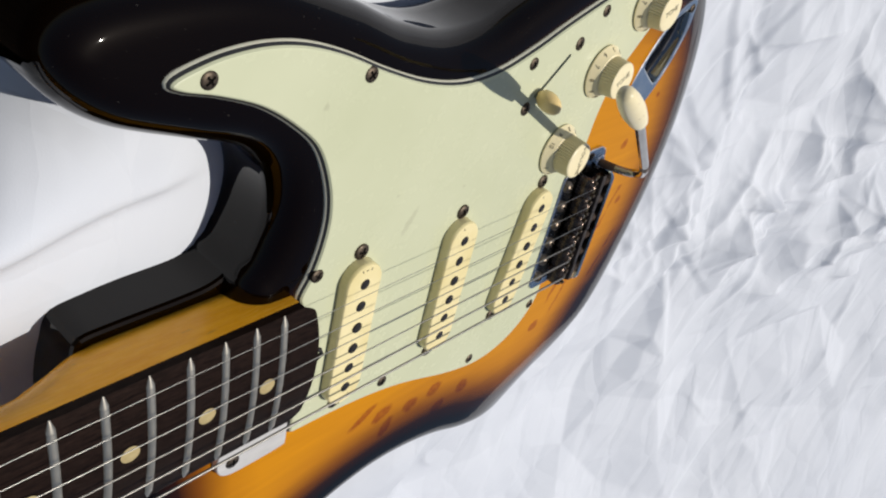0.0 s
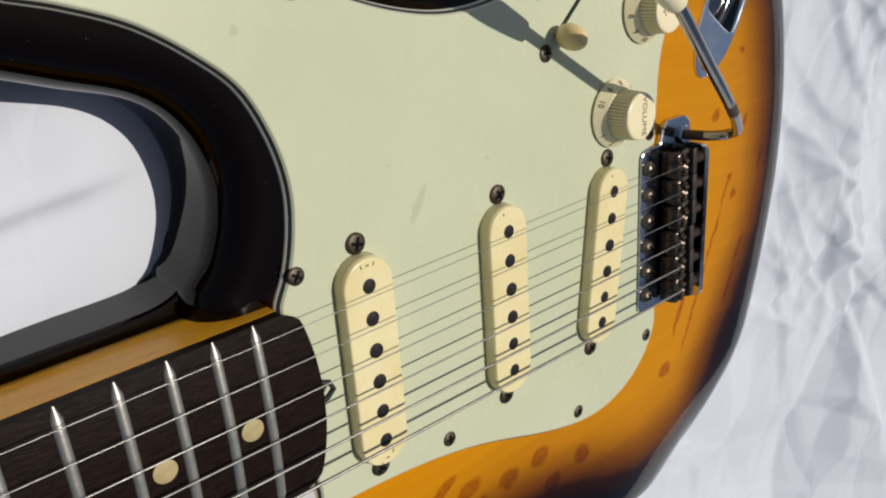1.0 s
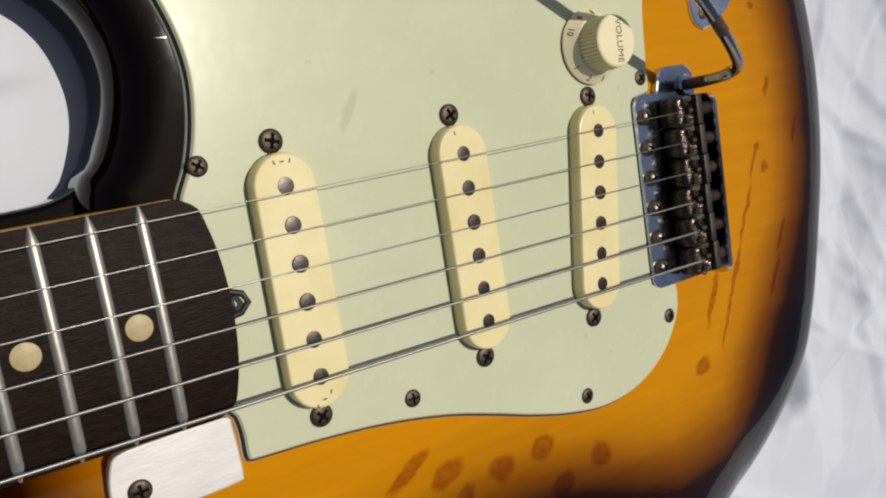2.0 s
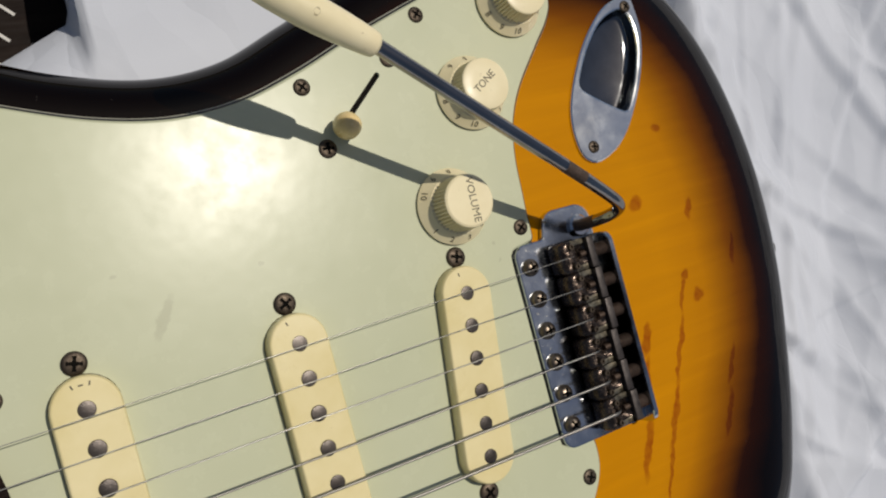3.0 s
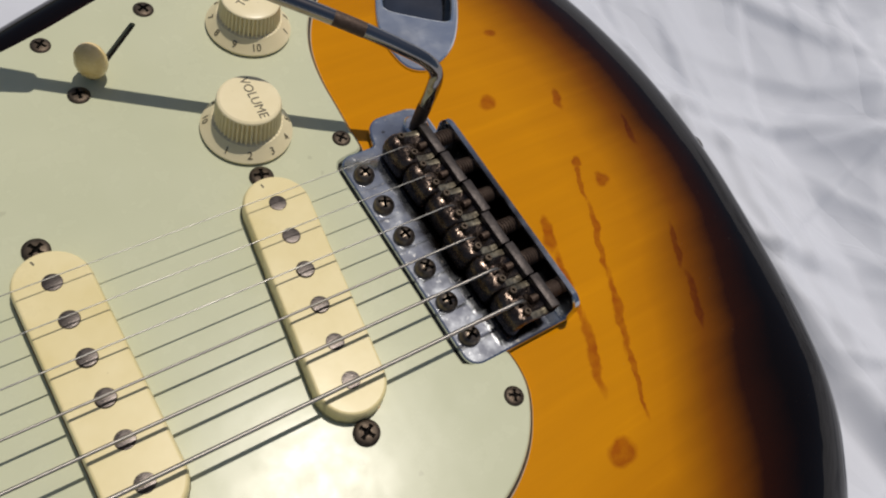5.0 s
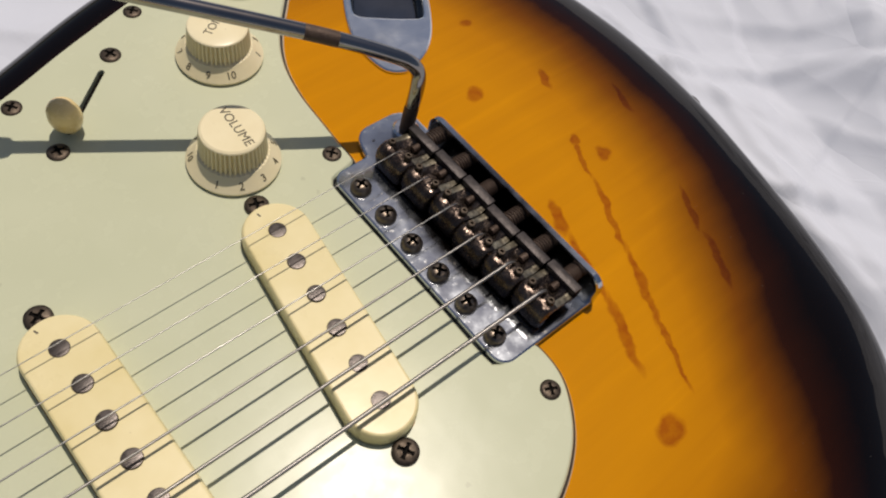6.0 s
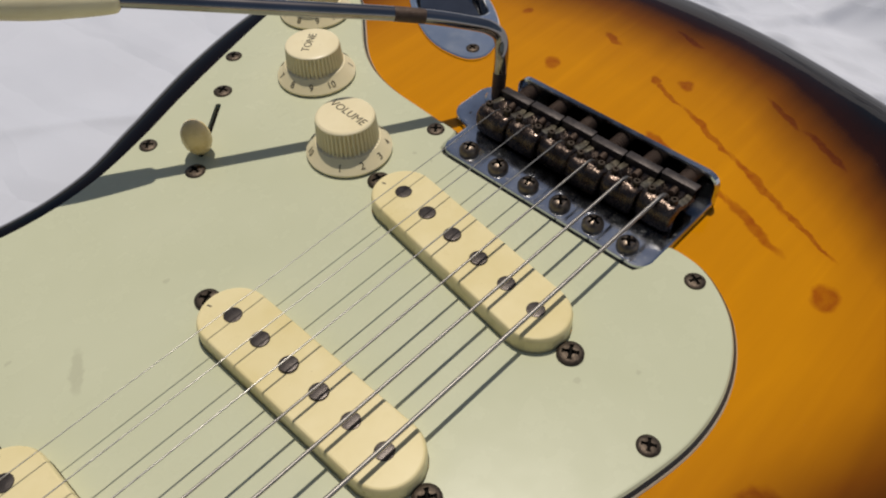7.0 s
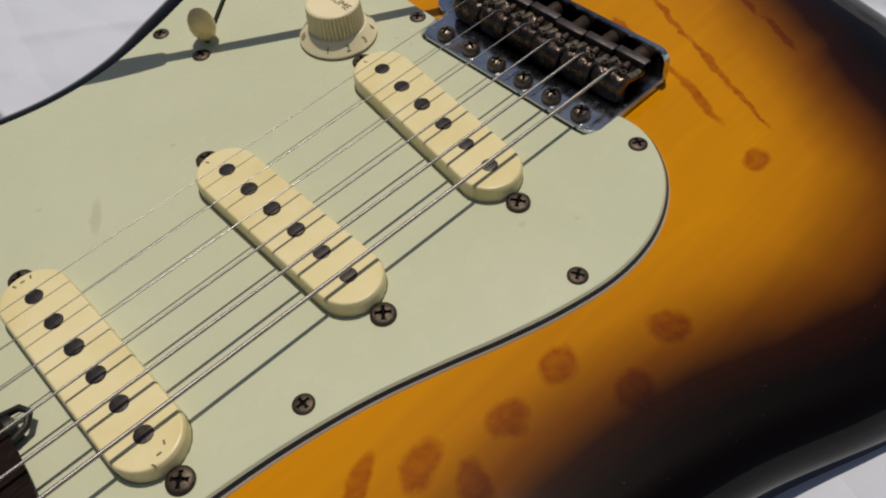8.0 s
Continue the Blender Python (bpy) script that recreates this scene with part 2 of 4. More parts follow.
STRING = surface("plain_string_steel", (0.30, 0.29, 0.27), (0.40, 0.39, 0.36), 300, (0.32, 0.42), metal=1.0)
# near-black for the shade in screw crosses and the selector slot
RECESS_SHADE = surface("recess_shade_black", (0.004, 0.0035, 0.003), (0.012, 0.010, 0.008), 500, (0.75, 0.9), spec=0.08)
CLAY = surface("clay_dot", (0.36, 0.28, 0.13), (0.45, 0.36, 0.18), 400, (0.4, 0.55))
INK = surface("worn_ink", (0.06, 0.05, 0.03), (0.13, 0.11, 0.06), 900, (0.5, 0.6))
MOULD = surface("dirty_cream_plastic", (0.36, 0.29, 0.16), (0.46, 0.38, 0.22), 600, (0.45, 0.6))
DARK = surface("dark_metal", (0.010, 0.010, 0.010), (0.03, 0.028, 0.025), 500, (0.4, 0.6), metal=0.3)
DECK = surface("dark_brown_ground", (0.008, 0.005, 0.004), (0.020, 0.013, 0.010), 9, (0.6, 0.8), bump=0.3, grain=70, stretch=(3, 20, 20), spec=0.12)
STRIPE = surface("white_stripe", (0.50, 0.48, 0.45), (0.62, 0.60, 0.56), 300, (0.5, 0.7))
GLAZE = surface("white_glaze", (0.60, 0.60, 0.57), (0.70, 0.70, 0.67), 40, (0.2, 0.3))


def wound(name):
    """Round-wound string: ridges across the length."""
    m, n, l, b = material(name)
    w = n.new("ShaderNodeTexWave")
    w.bands_direction, w.inputs["Scale"].default_value = "X", 900.0
    l.new(object_coords(n, l), w.inputs["Vector"])
    l.new(ramp_node(n, l, w.outputs["Fac"], (0.1, (0.24, 0.225, 0.20)), (0.6, (0.38, 0.36, 0.33))), b.inputs["Base Color"])
    b.inputs["Metallic"].default_value, b.inputs["Roughness"].default_value = 1.0, 0.4
    bump_node(n, l, b, w.outputs["Fac"], 0.25, 0.0001)
    return m


WOUND = wound("wound_string_nickel")


# ---------------------------------------------------------------- geometry helpers
def part(name, bm, mat, parent=None, label="", smooth=True, sharp=42):
    """Links a bmesh, or a mesh, as one object, under a thing or a part where one is given."""
    if isinstance(bm, bpy.types.Mesh):
        me = bm
    else:
        me = bpy.data.meshes.new(name)
        bmesh.ops.recalc_face_normals(bm, faces=bm.faces)
        bm.to_mesh(me)
        bm.free()
        me.polygons.foreach_set("use_smooth", [smooth] * len(me.polygons))
        if smooth:
            me.set_sharp_from_angle(angle=radians(sharp))
        me.materials.append(mat)
    ob = new(name, me)
    if parent is not None:
        ob.parent = parent
    return tagged(ob, label)


def spline(points, step, closed=True):
    """Points at even steps along a smooth curve through the given ones, as an array."""
    p = np.array(points, float)
    k = len(p)
    out = []
    for i in range(k if closed else k - 1):
        a, b, c, d = (p[(i + j) % k] if closed else p[min(max(i + j, 0), k - 1)] for j in (-1, 0, 1, 2))
        for u in np.linspace(0, 1, 24, endpoint=False):
            out.append(0.5 * (2 * b + (c - a) * u + (2 * a - 5 * b + 4 * c - d) * u * u + (3 * b - a - 3 * c + d) * u ** 3))
    if not closed:
        out.append(p[-1])
    out = np.array(out)
    line = np.vstack([out, out[:1]]) if closed else out
    s = np.concatenate([[0], np.cumsum(np.linalg.norm(np.diff(line, axis=0), axis=1))])
    at = np.linspace(0, s[-1], max(8, round(s[-1] / step)), endpoint=not closed)
    return np.stack([np.interp(at, s, line[:, j]) for j in range(p.shape[1])], 1)


def rounded(corners, arc=6):
    """A closed outline of straight sides with round corners; each corner is (x, y, radius)."""
    pts, n = [], len(corners)
    for i in range(n):
        p, a, b = Vector(corners[i][:2]), Vector(corners[i - 1][:2]), Vector(corners[(i + 1) % n][:2])
        u, w = (a - p).normalized(), (b - p).normalized()
        half = u.angle(w) / 2
        r = corners[i][2]
        if r <= 0:
            pts.append(tuple(p))
            continue
        cut = r / math.tan(half)
        centre = p + (u + w).normalized() * (r / math.sin(half))
        s, e = p + u * cut - centre, p + w * cut - centre
        for k in range(arc + 1):
            f = k / arc
            d = (s * (1 - f) + e * f).normalized() * r
            pts.append(tuple(centre + d))
    return np.array(pts)


def inset(poly, d):
    """A closed outline moved inwards by d along its normals."""
    t = np.roll(poly, -1, 0) - np.roll(poly, 1, 0)
    t /= np.linalg.norm(t, axis=1)[:, None]
    nrm = np.stack([-t[:, 1], t[:, 0]], 1)
    x, y = poly.T
    if np.sum(x * np.roll(y, -1) - np.roll(x, -1) * y) < 0:
        nrm = -nrm
    return poly + nrm * d


def loft(bm, rings, closed=True):
    """Faces between rings of equal length, each a list of places; returns the rings of vertices."""
    made = [[bm.verts.new(p) for p in ring] for ring in rings]
    for a, b in zip(made, made[1:]):
        k = len(a)
        for i in range(k if closed else k - 1):
            bm.faces.new((a[i], a[(i + 1) % k], b[(i + 1) % k], b[i]))
    return made


def revolve(profile, n=32, centre=(0, 0, 0)):
    """A turned solid about z from (radius, height) pairs, closed at both ends."""
    bm = bmesh.new()
    rings = loft(bm, [[(centre[0] + r * math.cos(2 * math.pi * i / n), centre[1] + r * math.sin(2 * math.pi * i / n), centre[2] + z) for i in range(n)] for r, z in profile])
    bm.faces.new(rings[0][::-1])
    bm.faces.new(rings[-1])
    return bm


def tube(points, radii, n=12, bm=None):
    """A round rod along a line of places."""
    bm = bm or bmesh.new()
    p = [Vector(q) for q in points]
    radii = radii if isinstance(radii, (list, tuple)) else [radii] * len(p)
    side, rings = None, []
    for i, q in enumerate(p):
        t = (p[min(i + 1, len(p) - 1)] - p[max(i - 1, 0)]).normalized()
        if side is None:
            side = t.orthogonal().normalized()
        side = (side - t * side.dot(t)).normalized()
        up = t.cross(side)
        rings.append([q + radii[i] * (side * math.cos(2 * math.pi * j / n) + up * math.sin(2 * math.pi * j / n)) for j in range(n)])
    made = loft(bm, rings)
    bm.faces.new(made[0][::-1])
    bm.faces.new(made[-1])
    return bm


def slab(outline, z0, z1, bevel, holes=()):
    """A flat piece of the given outline with a rounded upper edge, and holes through it."""
    bm = bmesh.new()
    rings = [[(x, y, z) for x, y in inset(outline, d)] for d, z in ((0, z0), (0, z1 - bevel), (bevel * 0.3, z1 - bevel * 0.3), (bevel, z1))]
    made = loft(bm, rings)
    edges = [bm.edges.get((a, b)) for a, b in zip(made[-1], made[-1][1:] + made[-1][:1])]
    for hole in holes:
        h = loft(bm, [[(x, y, z) for x, y in hole] for z in (z0, z1)])
        edges += [bm.edges.get((a, b)) for a, b in zip(h[1], h[1][1:] + h[1][:1])]
    bmesh.ops.triangle_fill(bm, edges=edges, use_beauty=True)
    return bm


def box(x0, x1, y0, y1, z0, z1, bevel=0.0003, bm=None):
    own = bmesh.new()
    bmesh.ops.create_cube(own, size=1.0)
    for v in own.verts:
        v.co = ((x0 + x1) / 2 + v.co.x * (x1 - x0), (y0 + y1) / 2 + v.co.y * (y1 - y0), (z0 + z1) / 2 + v.co.z * (z1 - z0))
    if bevel:
        bmesh.ops.bevel(own, geom=own.edges[:], offset=bevel, segments=2, affect="EDGES", profile=0.5)
    if bm is None:
        return own
    me = bpy.data.meshes.new("joined")
    own.to_mesh(me)
    own.free()
    bm.from_mesh(me)
    bpy.data.meshes.remove(me)
    return bm


def merge(*parts):
    bm = parts[0]
    for other in parts[1:]:
        me = bpy.data.meshes.new("joined")
        other.to_mesh(me)
        other.free()
        bm.from_mesh(me)
        bpy.data.meshes.remove(me)
    return bm


def stadium(cx, cy, half, r, turn, n=14):
    """The outline of a bar with round ends along y, turned by degrees."""
    pts = [(r * math.cos(a), half - r + r * math.sin(a)) for a in np.linspace(0, math.pi, n)]
    pts += [(r * math.cos(a), -(half - r) + r * math.sin(a)) for a in np.linspace(math.pi, 2 * math.pi, n)]
    c, s = math.cos(radians(turn)), math.sin(radians(turn))
    return np.array([(cx + x * c - y * s, cy + x * s + y * c) for x, y in pts])


def lettering(text, size, place, turn, parent):
    """Flat printed characters lying face up, centred at a place."""
    cu = bpy.data.curves.new("lettering", "FONT")
    cu.body, cu.size, cu.align_x, cu.align_y, cu.extrude, cu.resolution_u = text, size, "CENTER", "CENTER", 0.00006, 3
    ob = bpy.data.objects.new("lettering", cu)
    me = bpy.data.meshes.new_from_object(ob)
    bpy.data.objects.remove(ob)
    me.materials.clear()
    me.materials.append(INK)
    made = part("lettering" if not text.isdigit() else "numeral", me, INK, parent)
    made.matrix_basis = pose(*place, 0, 0, turn)
    return made


# ---------------------------------------------------------------- the setting
CRUMPLE = (0.43, -0.05)         # middle of the crumpled part of the sheet
TOP, GUARD = 0.0446, 0.0470     # top of the body, top of the guard


def edge_line(x):
    """The straight hem of the cloth behind the treble side, out to a corner past which the cloth runs on."""
    k = min(1.0, max(0.0, (x + 0.114) / 0.014))
    return 0.2075 + 0.456 * x + 0.65 * k * k * (3 - 2 * k)


def cloth_height(x, y):
    """Soft waves of the cloth, smooth under the guitar, with an assumed slope up behind it."""
    # added rise: fills the background, mirrors in the tail rim, dims the sheet
    s = max(0.82 * x - 0.57 * y - 0.05, x + 0.06)
    run = max(0.0, s - 0.22)
    rise = 0.40 * run * run / (run + 0.05)
    down = min(1.0, max(0.0, (s - 0.95) / 0.7))
    rise *= 1 - down * down * (3 - 2 * down)
    warp = noise.noise_vector(Vector((x, y, 0.0)) * 5.0) * 0.05
    u, w = x + warp.x, y + warp.y
    a = 1 - abs(noise.noise(Vector((u * 8 + w * 3.4, w * 4.4 - u * 1.5, 3.1)))) * 2.2
    d = noise.noise(Vector((x * 3.4, y * 2.6, 5.2)))
    e = noise.noise(Vector((u * 17, w * 12, 2.2)))
    g = noise.noise(Vector((u * 46, w * 38, 6.2)))
    return rise, 0.003 * max(a, 0) ** 1.6 + 0.010 * d + 0.0012 * e + 0.0002 * g + 0.006


def crease_heights(xy):
    """Long folds and short straight creases, each steep on one side, with one crumpled patch behind the tail."""
    rng = random.Random(23)
    total = np.zeros(len(xy))
    kinds = [("fold", 14), ("crease", 60), ("tail", 9), ("line", 42), ("crumple", 75)]
    for kind, count in kinds:
        for _ in range(count):
            if kind == "fold":
                c = np.array((rng.uniform(-0.3, 0.75), rng.uniform(-0.7, 0.3)))
                turn, length = 98 + rng.gauss(0, 22), rng.uniform(0.07, 0.20)
                high, wide, steep = rng.uniform(0.0015, 0.004), rng.uniform(0.025, 0.05), rng.uniform(0.007, 0.014)
            elif kind == "crease":
                c = np.array((rng.uniform(-0.35, 0.75), rng.uniform(-0.7, 0.3)))
                turn, length = rng.choice((rng.uniform(0, 180), 96 + rng.gauss(0, 16), 70 + rng.gauss(0, 16))), rng.uniform(0.03, 0.12)
                high, wide, steep = rng.uniform(0.0008, 0.0028), rng.uniform(0.005, 0.014), rng.uniform(0.0020, 0.0036)
            elif kind == "tail":
                c = np.array((rng.uniform(0.13, 0.32), rng.uniform(-0.12, 0.22)))
                turn, length = 96 + rng.gauss(0, 26), rng.uniform(0.025, 0.11)
                high, wide, steep = rng.uniform(0.0012, 0.0040), rng.uniform(0.005, 0.014), rng.uniform(0.0020, 0.0038)
            elif kind == "line":
                c = np.array((rng.uniform(0.11, 0.27), rng.uniform(-0.11, 0.20)))
                turn, length = rng.choice((rng.uniform(0, 180), 100 + rng.gauss(0, 18), 62 + rng.gauss(0, 12))), rng.uniform(0.05, 0.16)
                high, wide, steep = rng.uniform(0.0012, 0.0036), rng.uniform(0.010, 0.030), rng.uniform(0.0030, 0.0070)
            else:
                c = np.array((CRUMPLE[0] + rng.gauss(0, 0.065), CRUMPLE[1] + rng.gauss(0, 0.06)))
                turn, length = rng.uniform(0, 180), rng.uniform(0.02, 0.07)
                high, wide, steep = rng.uniform(0.003, 0.0095), rng.uniform(0.010, 0.026), rng.uniform(0.0035, 0.008)
            turn = radians(turn)
            t, nrm = np.array((math.cos(turn), math.sin(turn))), np.array((-math.sin(turn), math.cos(turn)))
            if rng.random() < 0.5:
                wide, steep = steep, wide
            bend = rng.uniform(-0.35, 0.35) if kind == "line" else rng.uniform(-3, 3)
            rel = xy - c
            near = np.abs(rel).max(1) < length + 0.14
            r = rel[near]
            along, off = r @ t, r @ nrm
            off = off + bend * along * along
            fade = np.clip(1 - (along / length) ** 2, 0, 1) ** 1.5
            if kind == "line":      # a flat flank that ends in a sharp edge
                total[near] += high * fade * np.where(off > 0, np.clip(1 - off / wide, 0, 1), np.clip(1 + off / steep, 0, 1))
            else:
                total[near] += high * fade * np.where(off > 0, np.exp(-np.abs(off) / wide), np.exp(-np.abs(off) / steep))
    return total


def facet_heights(xs, ys, step, stretch, high, seed):
    """Flat facets between sharp creases, as in cloth that was folded and crushed: random heights joined by triangles."""
    rng = random.Random(seed)
    x0, x1, y0, y1 = -0.8, 2.3, -2.3, 0.7
    pts, hs = [], []
    nx, ny = int((x1 - x0) / step), int((y1 - y0) / (step * stretch))
    for i in range(nx):
        for j in range(ny):
            if max(abs(x0 + i * step - 0.2), abs(y0 + j * step * stretch + 0.1)) > 0.75:
                if step < 0.03 or rng.random() < 0.5:
                    continue
            pts.append(Vector((x0 + (i + rng.uniform(0, 1)) * step, y0 + (j + rng.uniform(0, 1)) * step * stretch)))
            hs.append(rng.gauss(0, 1) * high)
    for x, y in ((x0 - 1, y0 - 1), (x1 + 1, y0 - 1), (x1 + 1, y1 + 1), (x0 - 1, y1 + 1)):
        pts.append(Vector((x, y)))
        hs.append(0.0)
    v2, _, tris, source, _, _ = geometry.delaunay_2d_cdt(pts, [], [], 0, 1e-7)
    h2 = [hs[o[0]] if o else 0.0 for o in source]
    X, Y = np.array(xs), np.array(ys)
    out = np.zeros((len(X), len(Y)))
    for f in tris:
        (ax, ay), (bx, by), (cx, cy) = (v2[k] for k in f)
        i0, i1 = np.searchsorted(X, (min(ax, bx, cx), max(ax, bx, cx)))
        j0, j1 = np.searchsorted(Y, (min(ay, by, cy), max(ay, by, cy)))
        if i0 == i1 or j0 == j1:
            continue
        px, py = X[i0:i1, None], Y[None, j0:j1]
        det = (by - cy) * (ax - cx) + (cx - bx) * (ay - cy)
        u = ((by - cy) * (px - cx) + (cx - bx) * (py - cy)) / det
        w = ((cy - ay) * (px - cx) + (ax - cx) * (py - cy)) / det
        hit = (u >= -1e-9) & (w >= -1e-9) & (u + w <= 1 + 1e-9)
        value = u * h2[f[0]] + w * h2[f[1]] + (1 - u - w) * h2[f[2]]
        out[i0:i1, j0:j1][hit] = value[hit]
    return out.ravel()


def build_cloth():
    """One sheet of white cotton, finely meshed near the guitar."""
    def steps(lo, near0, near1, hi, fine, grow):
        mid = list(np.arange(near0, near1, fine))
        up, x, g = [], near1, fine
        while x < hi:
            up.append(x)
            g *= grow
            x += g
        down, x, g = [], near0 - fine, fine
        while x > lo:
            down.append(x)
            g *= grow
            x -= g
        return down[::-1] + mid + up
    xs = steps(-0.75, -0.28, 0.54, 2.2, 0.0017, 1.045)
    ys = steps(-2.2, -0.36, 0.30, 1.30, 0.0017, 1.045)
    places, rises, waves, beyond, faces = [], [], [], [], []
    for x in xs:
        hem = edge_line(x)
        for y in ys:
            yy = min(y, hem)
            beyond.append(y >= hem)
            r, h = cloth_height(x, yy)
            places.append((x, yy))
            rises.append(r)
            waves.append(h)
    xy = np.array(places)
    facets = facet_heights(xs, ys, 0.048, 2.6, 0.0056, 5) + facet_heights(xs, ys, 0.019, 3.2, 0.0010, 8)
    away = np.hypot(np.maximum(abs(xy[:, 0] + 0.04) - 0.17, 0), np.maximum(abs(xy[:, 1]) - 0.13, 0))
    flat = np.clip((away - 0.001) / np.where(xy[:, 0] > 0.06, 0.013, 0.055), 0, 1)
    flat = flat * flat * (3 - 2 * flat)
    # the folds stand higher behind the tail
    strong = 1 + 0.3 * np.clip((xy[:, 0] - 0.10) / 0.05, 0, 1) * np.clip((0.36 - xy[:, 0]) / 0.1, 0, 1)
    z = np.maximum(np.array(rises) * np.clip(away / 0.05, 0, 1) + flat * (np.array(waves) + strong * (crease_heights(xy) + facets)) - 0.0012, -0.004)
    # the cloth is bunched up beside the waist on the bass side
    out, along = -0.37 * (xy[:, 0] + 0.02) - 0.93 * (xy[:, 1] + 0.138), 0.93 * (xy[:, 0] + 0.02) - 0.37 * (xy[:, 1] + 0.138)
    fall = np.clip(1 - (out - 0.004) / 0.10, 0, 1)
    z += 0.028 * np.where(out > -0.012, fall * fall * (3 - 2 * fall), 0) * np.exp(-(along / 0.085) ** 2)
    # the cloth swells up into the treble cutaway
    z += 0.0125 * np.exp(-((xy[:, 0] + 0.218) / 0.062) ** 4 - ((xy[:, 1] - 0.062) / 0.052) ** 4)
    # one soft pleat runs out of the cutaway
    pleat = xy[:, 1] - 0.066 - 0.12 * (xy[:, 0] + 0.2)
    z += 0.0045 * np.where(pleat > 0, np.exp(-(pleat / 0.012) ** 2), np.exp(-(pleat / 0.004) ** 2)) * np.clip((-0.184 - xy[:, 0]) / 0.02, 0, 1)
    # the hem sags over the edge of what the cloth lies on
    hem_gap = np.array([p[1] - edge_line(p[0]) for p in places])
    z -= 0.030 * np.clip(hem_gap / 0.032 + 1, 0, 1) ** 2
    verts = [(float(p[0]), float(p[1]), float(h)) for p, h in zip(xy, z)]
    k = len(ys)
    for i in range(len(xs) - 1):
        for j in range(k - 1):
            f = (i * k + j, (i + 1) * k + j, (i + 1) * k + j + 1, i * k + j + 1)
            if not all(beyond[q] for q in f):
                faces.append(f)
    me = bpy.data.meshes.new("cloth")
    me.from_pydata(verts, [], faces)
    me.polygons.foreach_set("use_smooth", [True] * len(me.polygons))
    me.materials.append(COTTON)
    ob = new("cloth", me)
    thick = ob.modifiers.new("thickness", "SOLIDIFY")
    thick.thickness, thick.offset = 0.0008, -1
    return tagged(ob, "creased white cotton sheet spread under the guitar", "cloth")


def build_ground():
    bm = box(-30, 30, -30, 30, -0.12, -0.060, 0)
    ob = part("ground", bm, DECK, smooth=False)
    return tagged(ob, "dark brown ground beyond the white sheet", "ground", kind="structure")


deck = build_ground()
for x, y, turn in ((-0.1325, 0.1755, -45), (-0.1365, 0.1655, -45), (-0.1405, 0.1555, -45), (-0.1285, 0.1855, -45)):
    stripe = part("stripe", box(-0.005, 0.005, -0.0006, 0.0006, -0.0600, -0.0596, 0), STRIPE, deck, smooth=False)
    stripe.matrix_basis = pose(x, y, 0, 0, 0, turn)
build_cloth()


def build_cap():
    """A small flared white cap standing on the ground."""
    bm = revolve([(0.0098, 0.0), (0.0100, 0.0008), (0.0094, 0.0022), (0.0090, 0.0060), (0.0090, 0.0170), (0.0084, 0.0180), (0.0040, 0.0182)], 40, (-0.172, 0.1335, -0.060))
    tagged(part("bottle_cap", bm, GLAZE), "small white plastic cap standing on dark ground", "cap")


build_cap()


# ---------------------------------------------------------------- the guitar
guitar = tagged(new("electric_guitar"), "worn sunburst electric guitar with mint guard lying on white cloth", "guitar")

BODY = [(-241, 18), (-239, 28), (-228, 31), (-206, 31.5), (-192, 33), (-184, 41), (-179, 54), (-178.5, 66), (-183, 78), (-193, 87), (-212, 93.5),
        (-234, 101.5), (-247, 111), (-252.5, 121.5), (-249.5, 131), (-238, 137.5), (-213, 140.5), (-188, 139), (-153, 128.5), (-128, 119), (-104, 114), (-82, 116), (-60, 125),
        (-30, 138), (0, 147.5), (24, 150.5), (48, 149), (72, 143), (97, 130.3), (115, 108), (127.2, 76.7), (133.4, 38.4), (132.4, 1.5), (126.2, -32.7), (115, -73), (99, -107),
        (74, -136), (42, -152), (8, -149), (-22, -138), (-53, -125), (-82, -118), (-108, -117), (-136, -123), (-170, -138), (-210, -149),
        (-250, -151), (-282, -145), (-294, -133), (-285, -120), (-262, -104), (-243, -84), (-234, -60), (-238, -40), (-241, -20)]
burst_line = spline(np.array(BODY) / 1000, 0.0028)
# the top is cut away for the neck, down to a heel block
POCKET = [(-240.5, -36), (-236, -29.5), (-226, -27.6), (-210, -27.4), (-196, -27.4), (-190.5, -25), (-190, -16), (-190, 0), (-190, 16), (-190.4, 28), (-188.5, 36)]
outline = spline(np.array(POCKET + BODY[5:-2]) / 1000, 0.0028)


def rim_drop(d, x):
    """How far the top has rounded down at a distance from the edge, in metres; it is domed towards the tail."""
    tail = min(1.0, max(0.0, (x - 0.02) / 0.07))
    bend = 0.0115 - math.sqrt(max(0.0, 0.0115 ** 2 - max(0.0, 0.0115 - d) ** 2))
    return 0.0075 * tail * max(0.0, 1 - d / 0.032) ** 2 + bend + 0.0016 * math.exp(-d / 0.011)


def arm_contour(x, y):
    """The bevel for the forearm on the bass side."""
    q = 0.25 * x * 1000 - 0.97 * y * 1000 - 104
    if q <= 0:
        return 0.0
    window = min(1.0, max(0.0, (x + 0.03) / 0.08)) * min(1.0, max(0.0, (0.14 - x) / 0.06))
    return 0.000025 * q ** 1.6 * window


def edge_distance(pts, line=None):
    line = outline if line is None else line
    p = np.asarray(pts)[:, None, :2]
    a = line[None]
    b = np.roll(line, -1, 0)[None]
    ab = b - a
    u = np.clip(((p - a) * ab).sum(2) / (ab ** 2).sum(2), 0, 1)
    return np.linalg.norm(p - (a + ab * u[..., None]), axis=2).min(1)


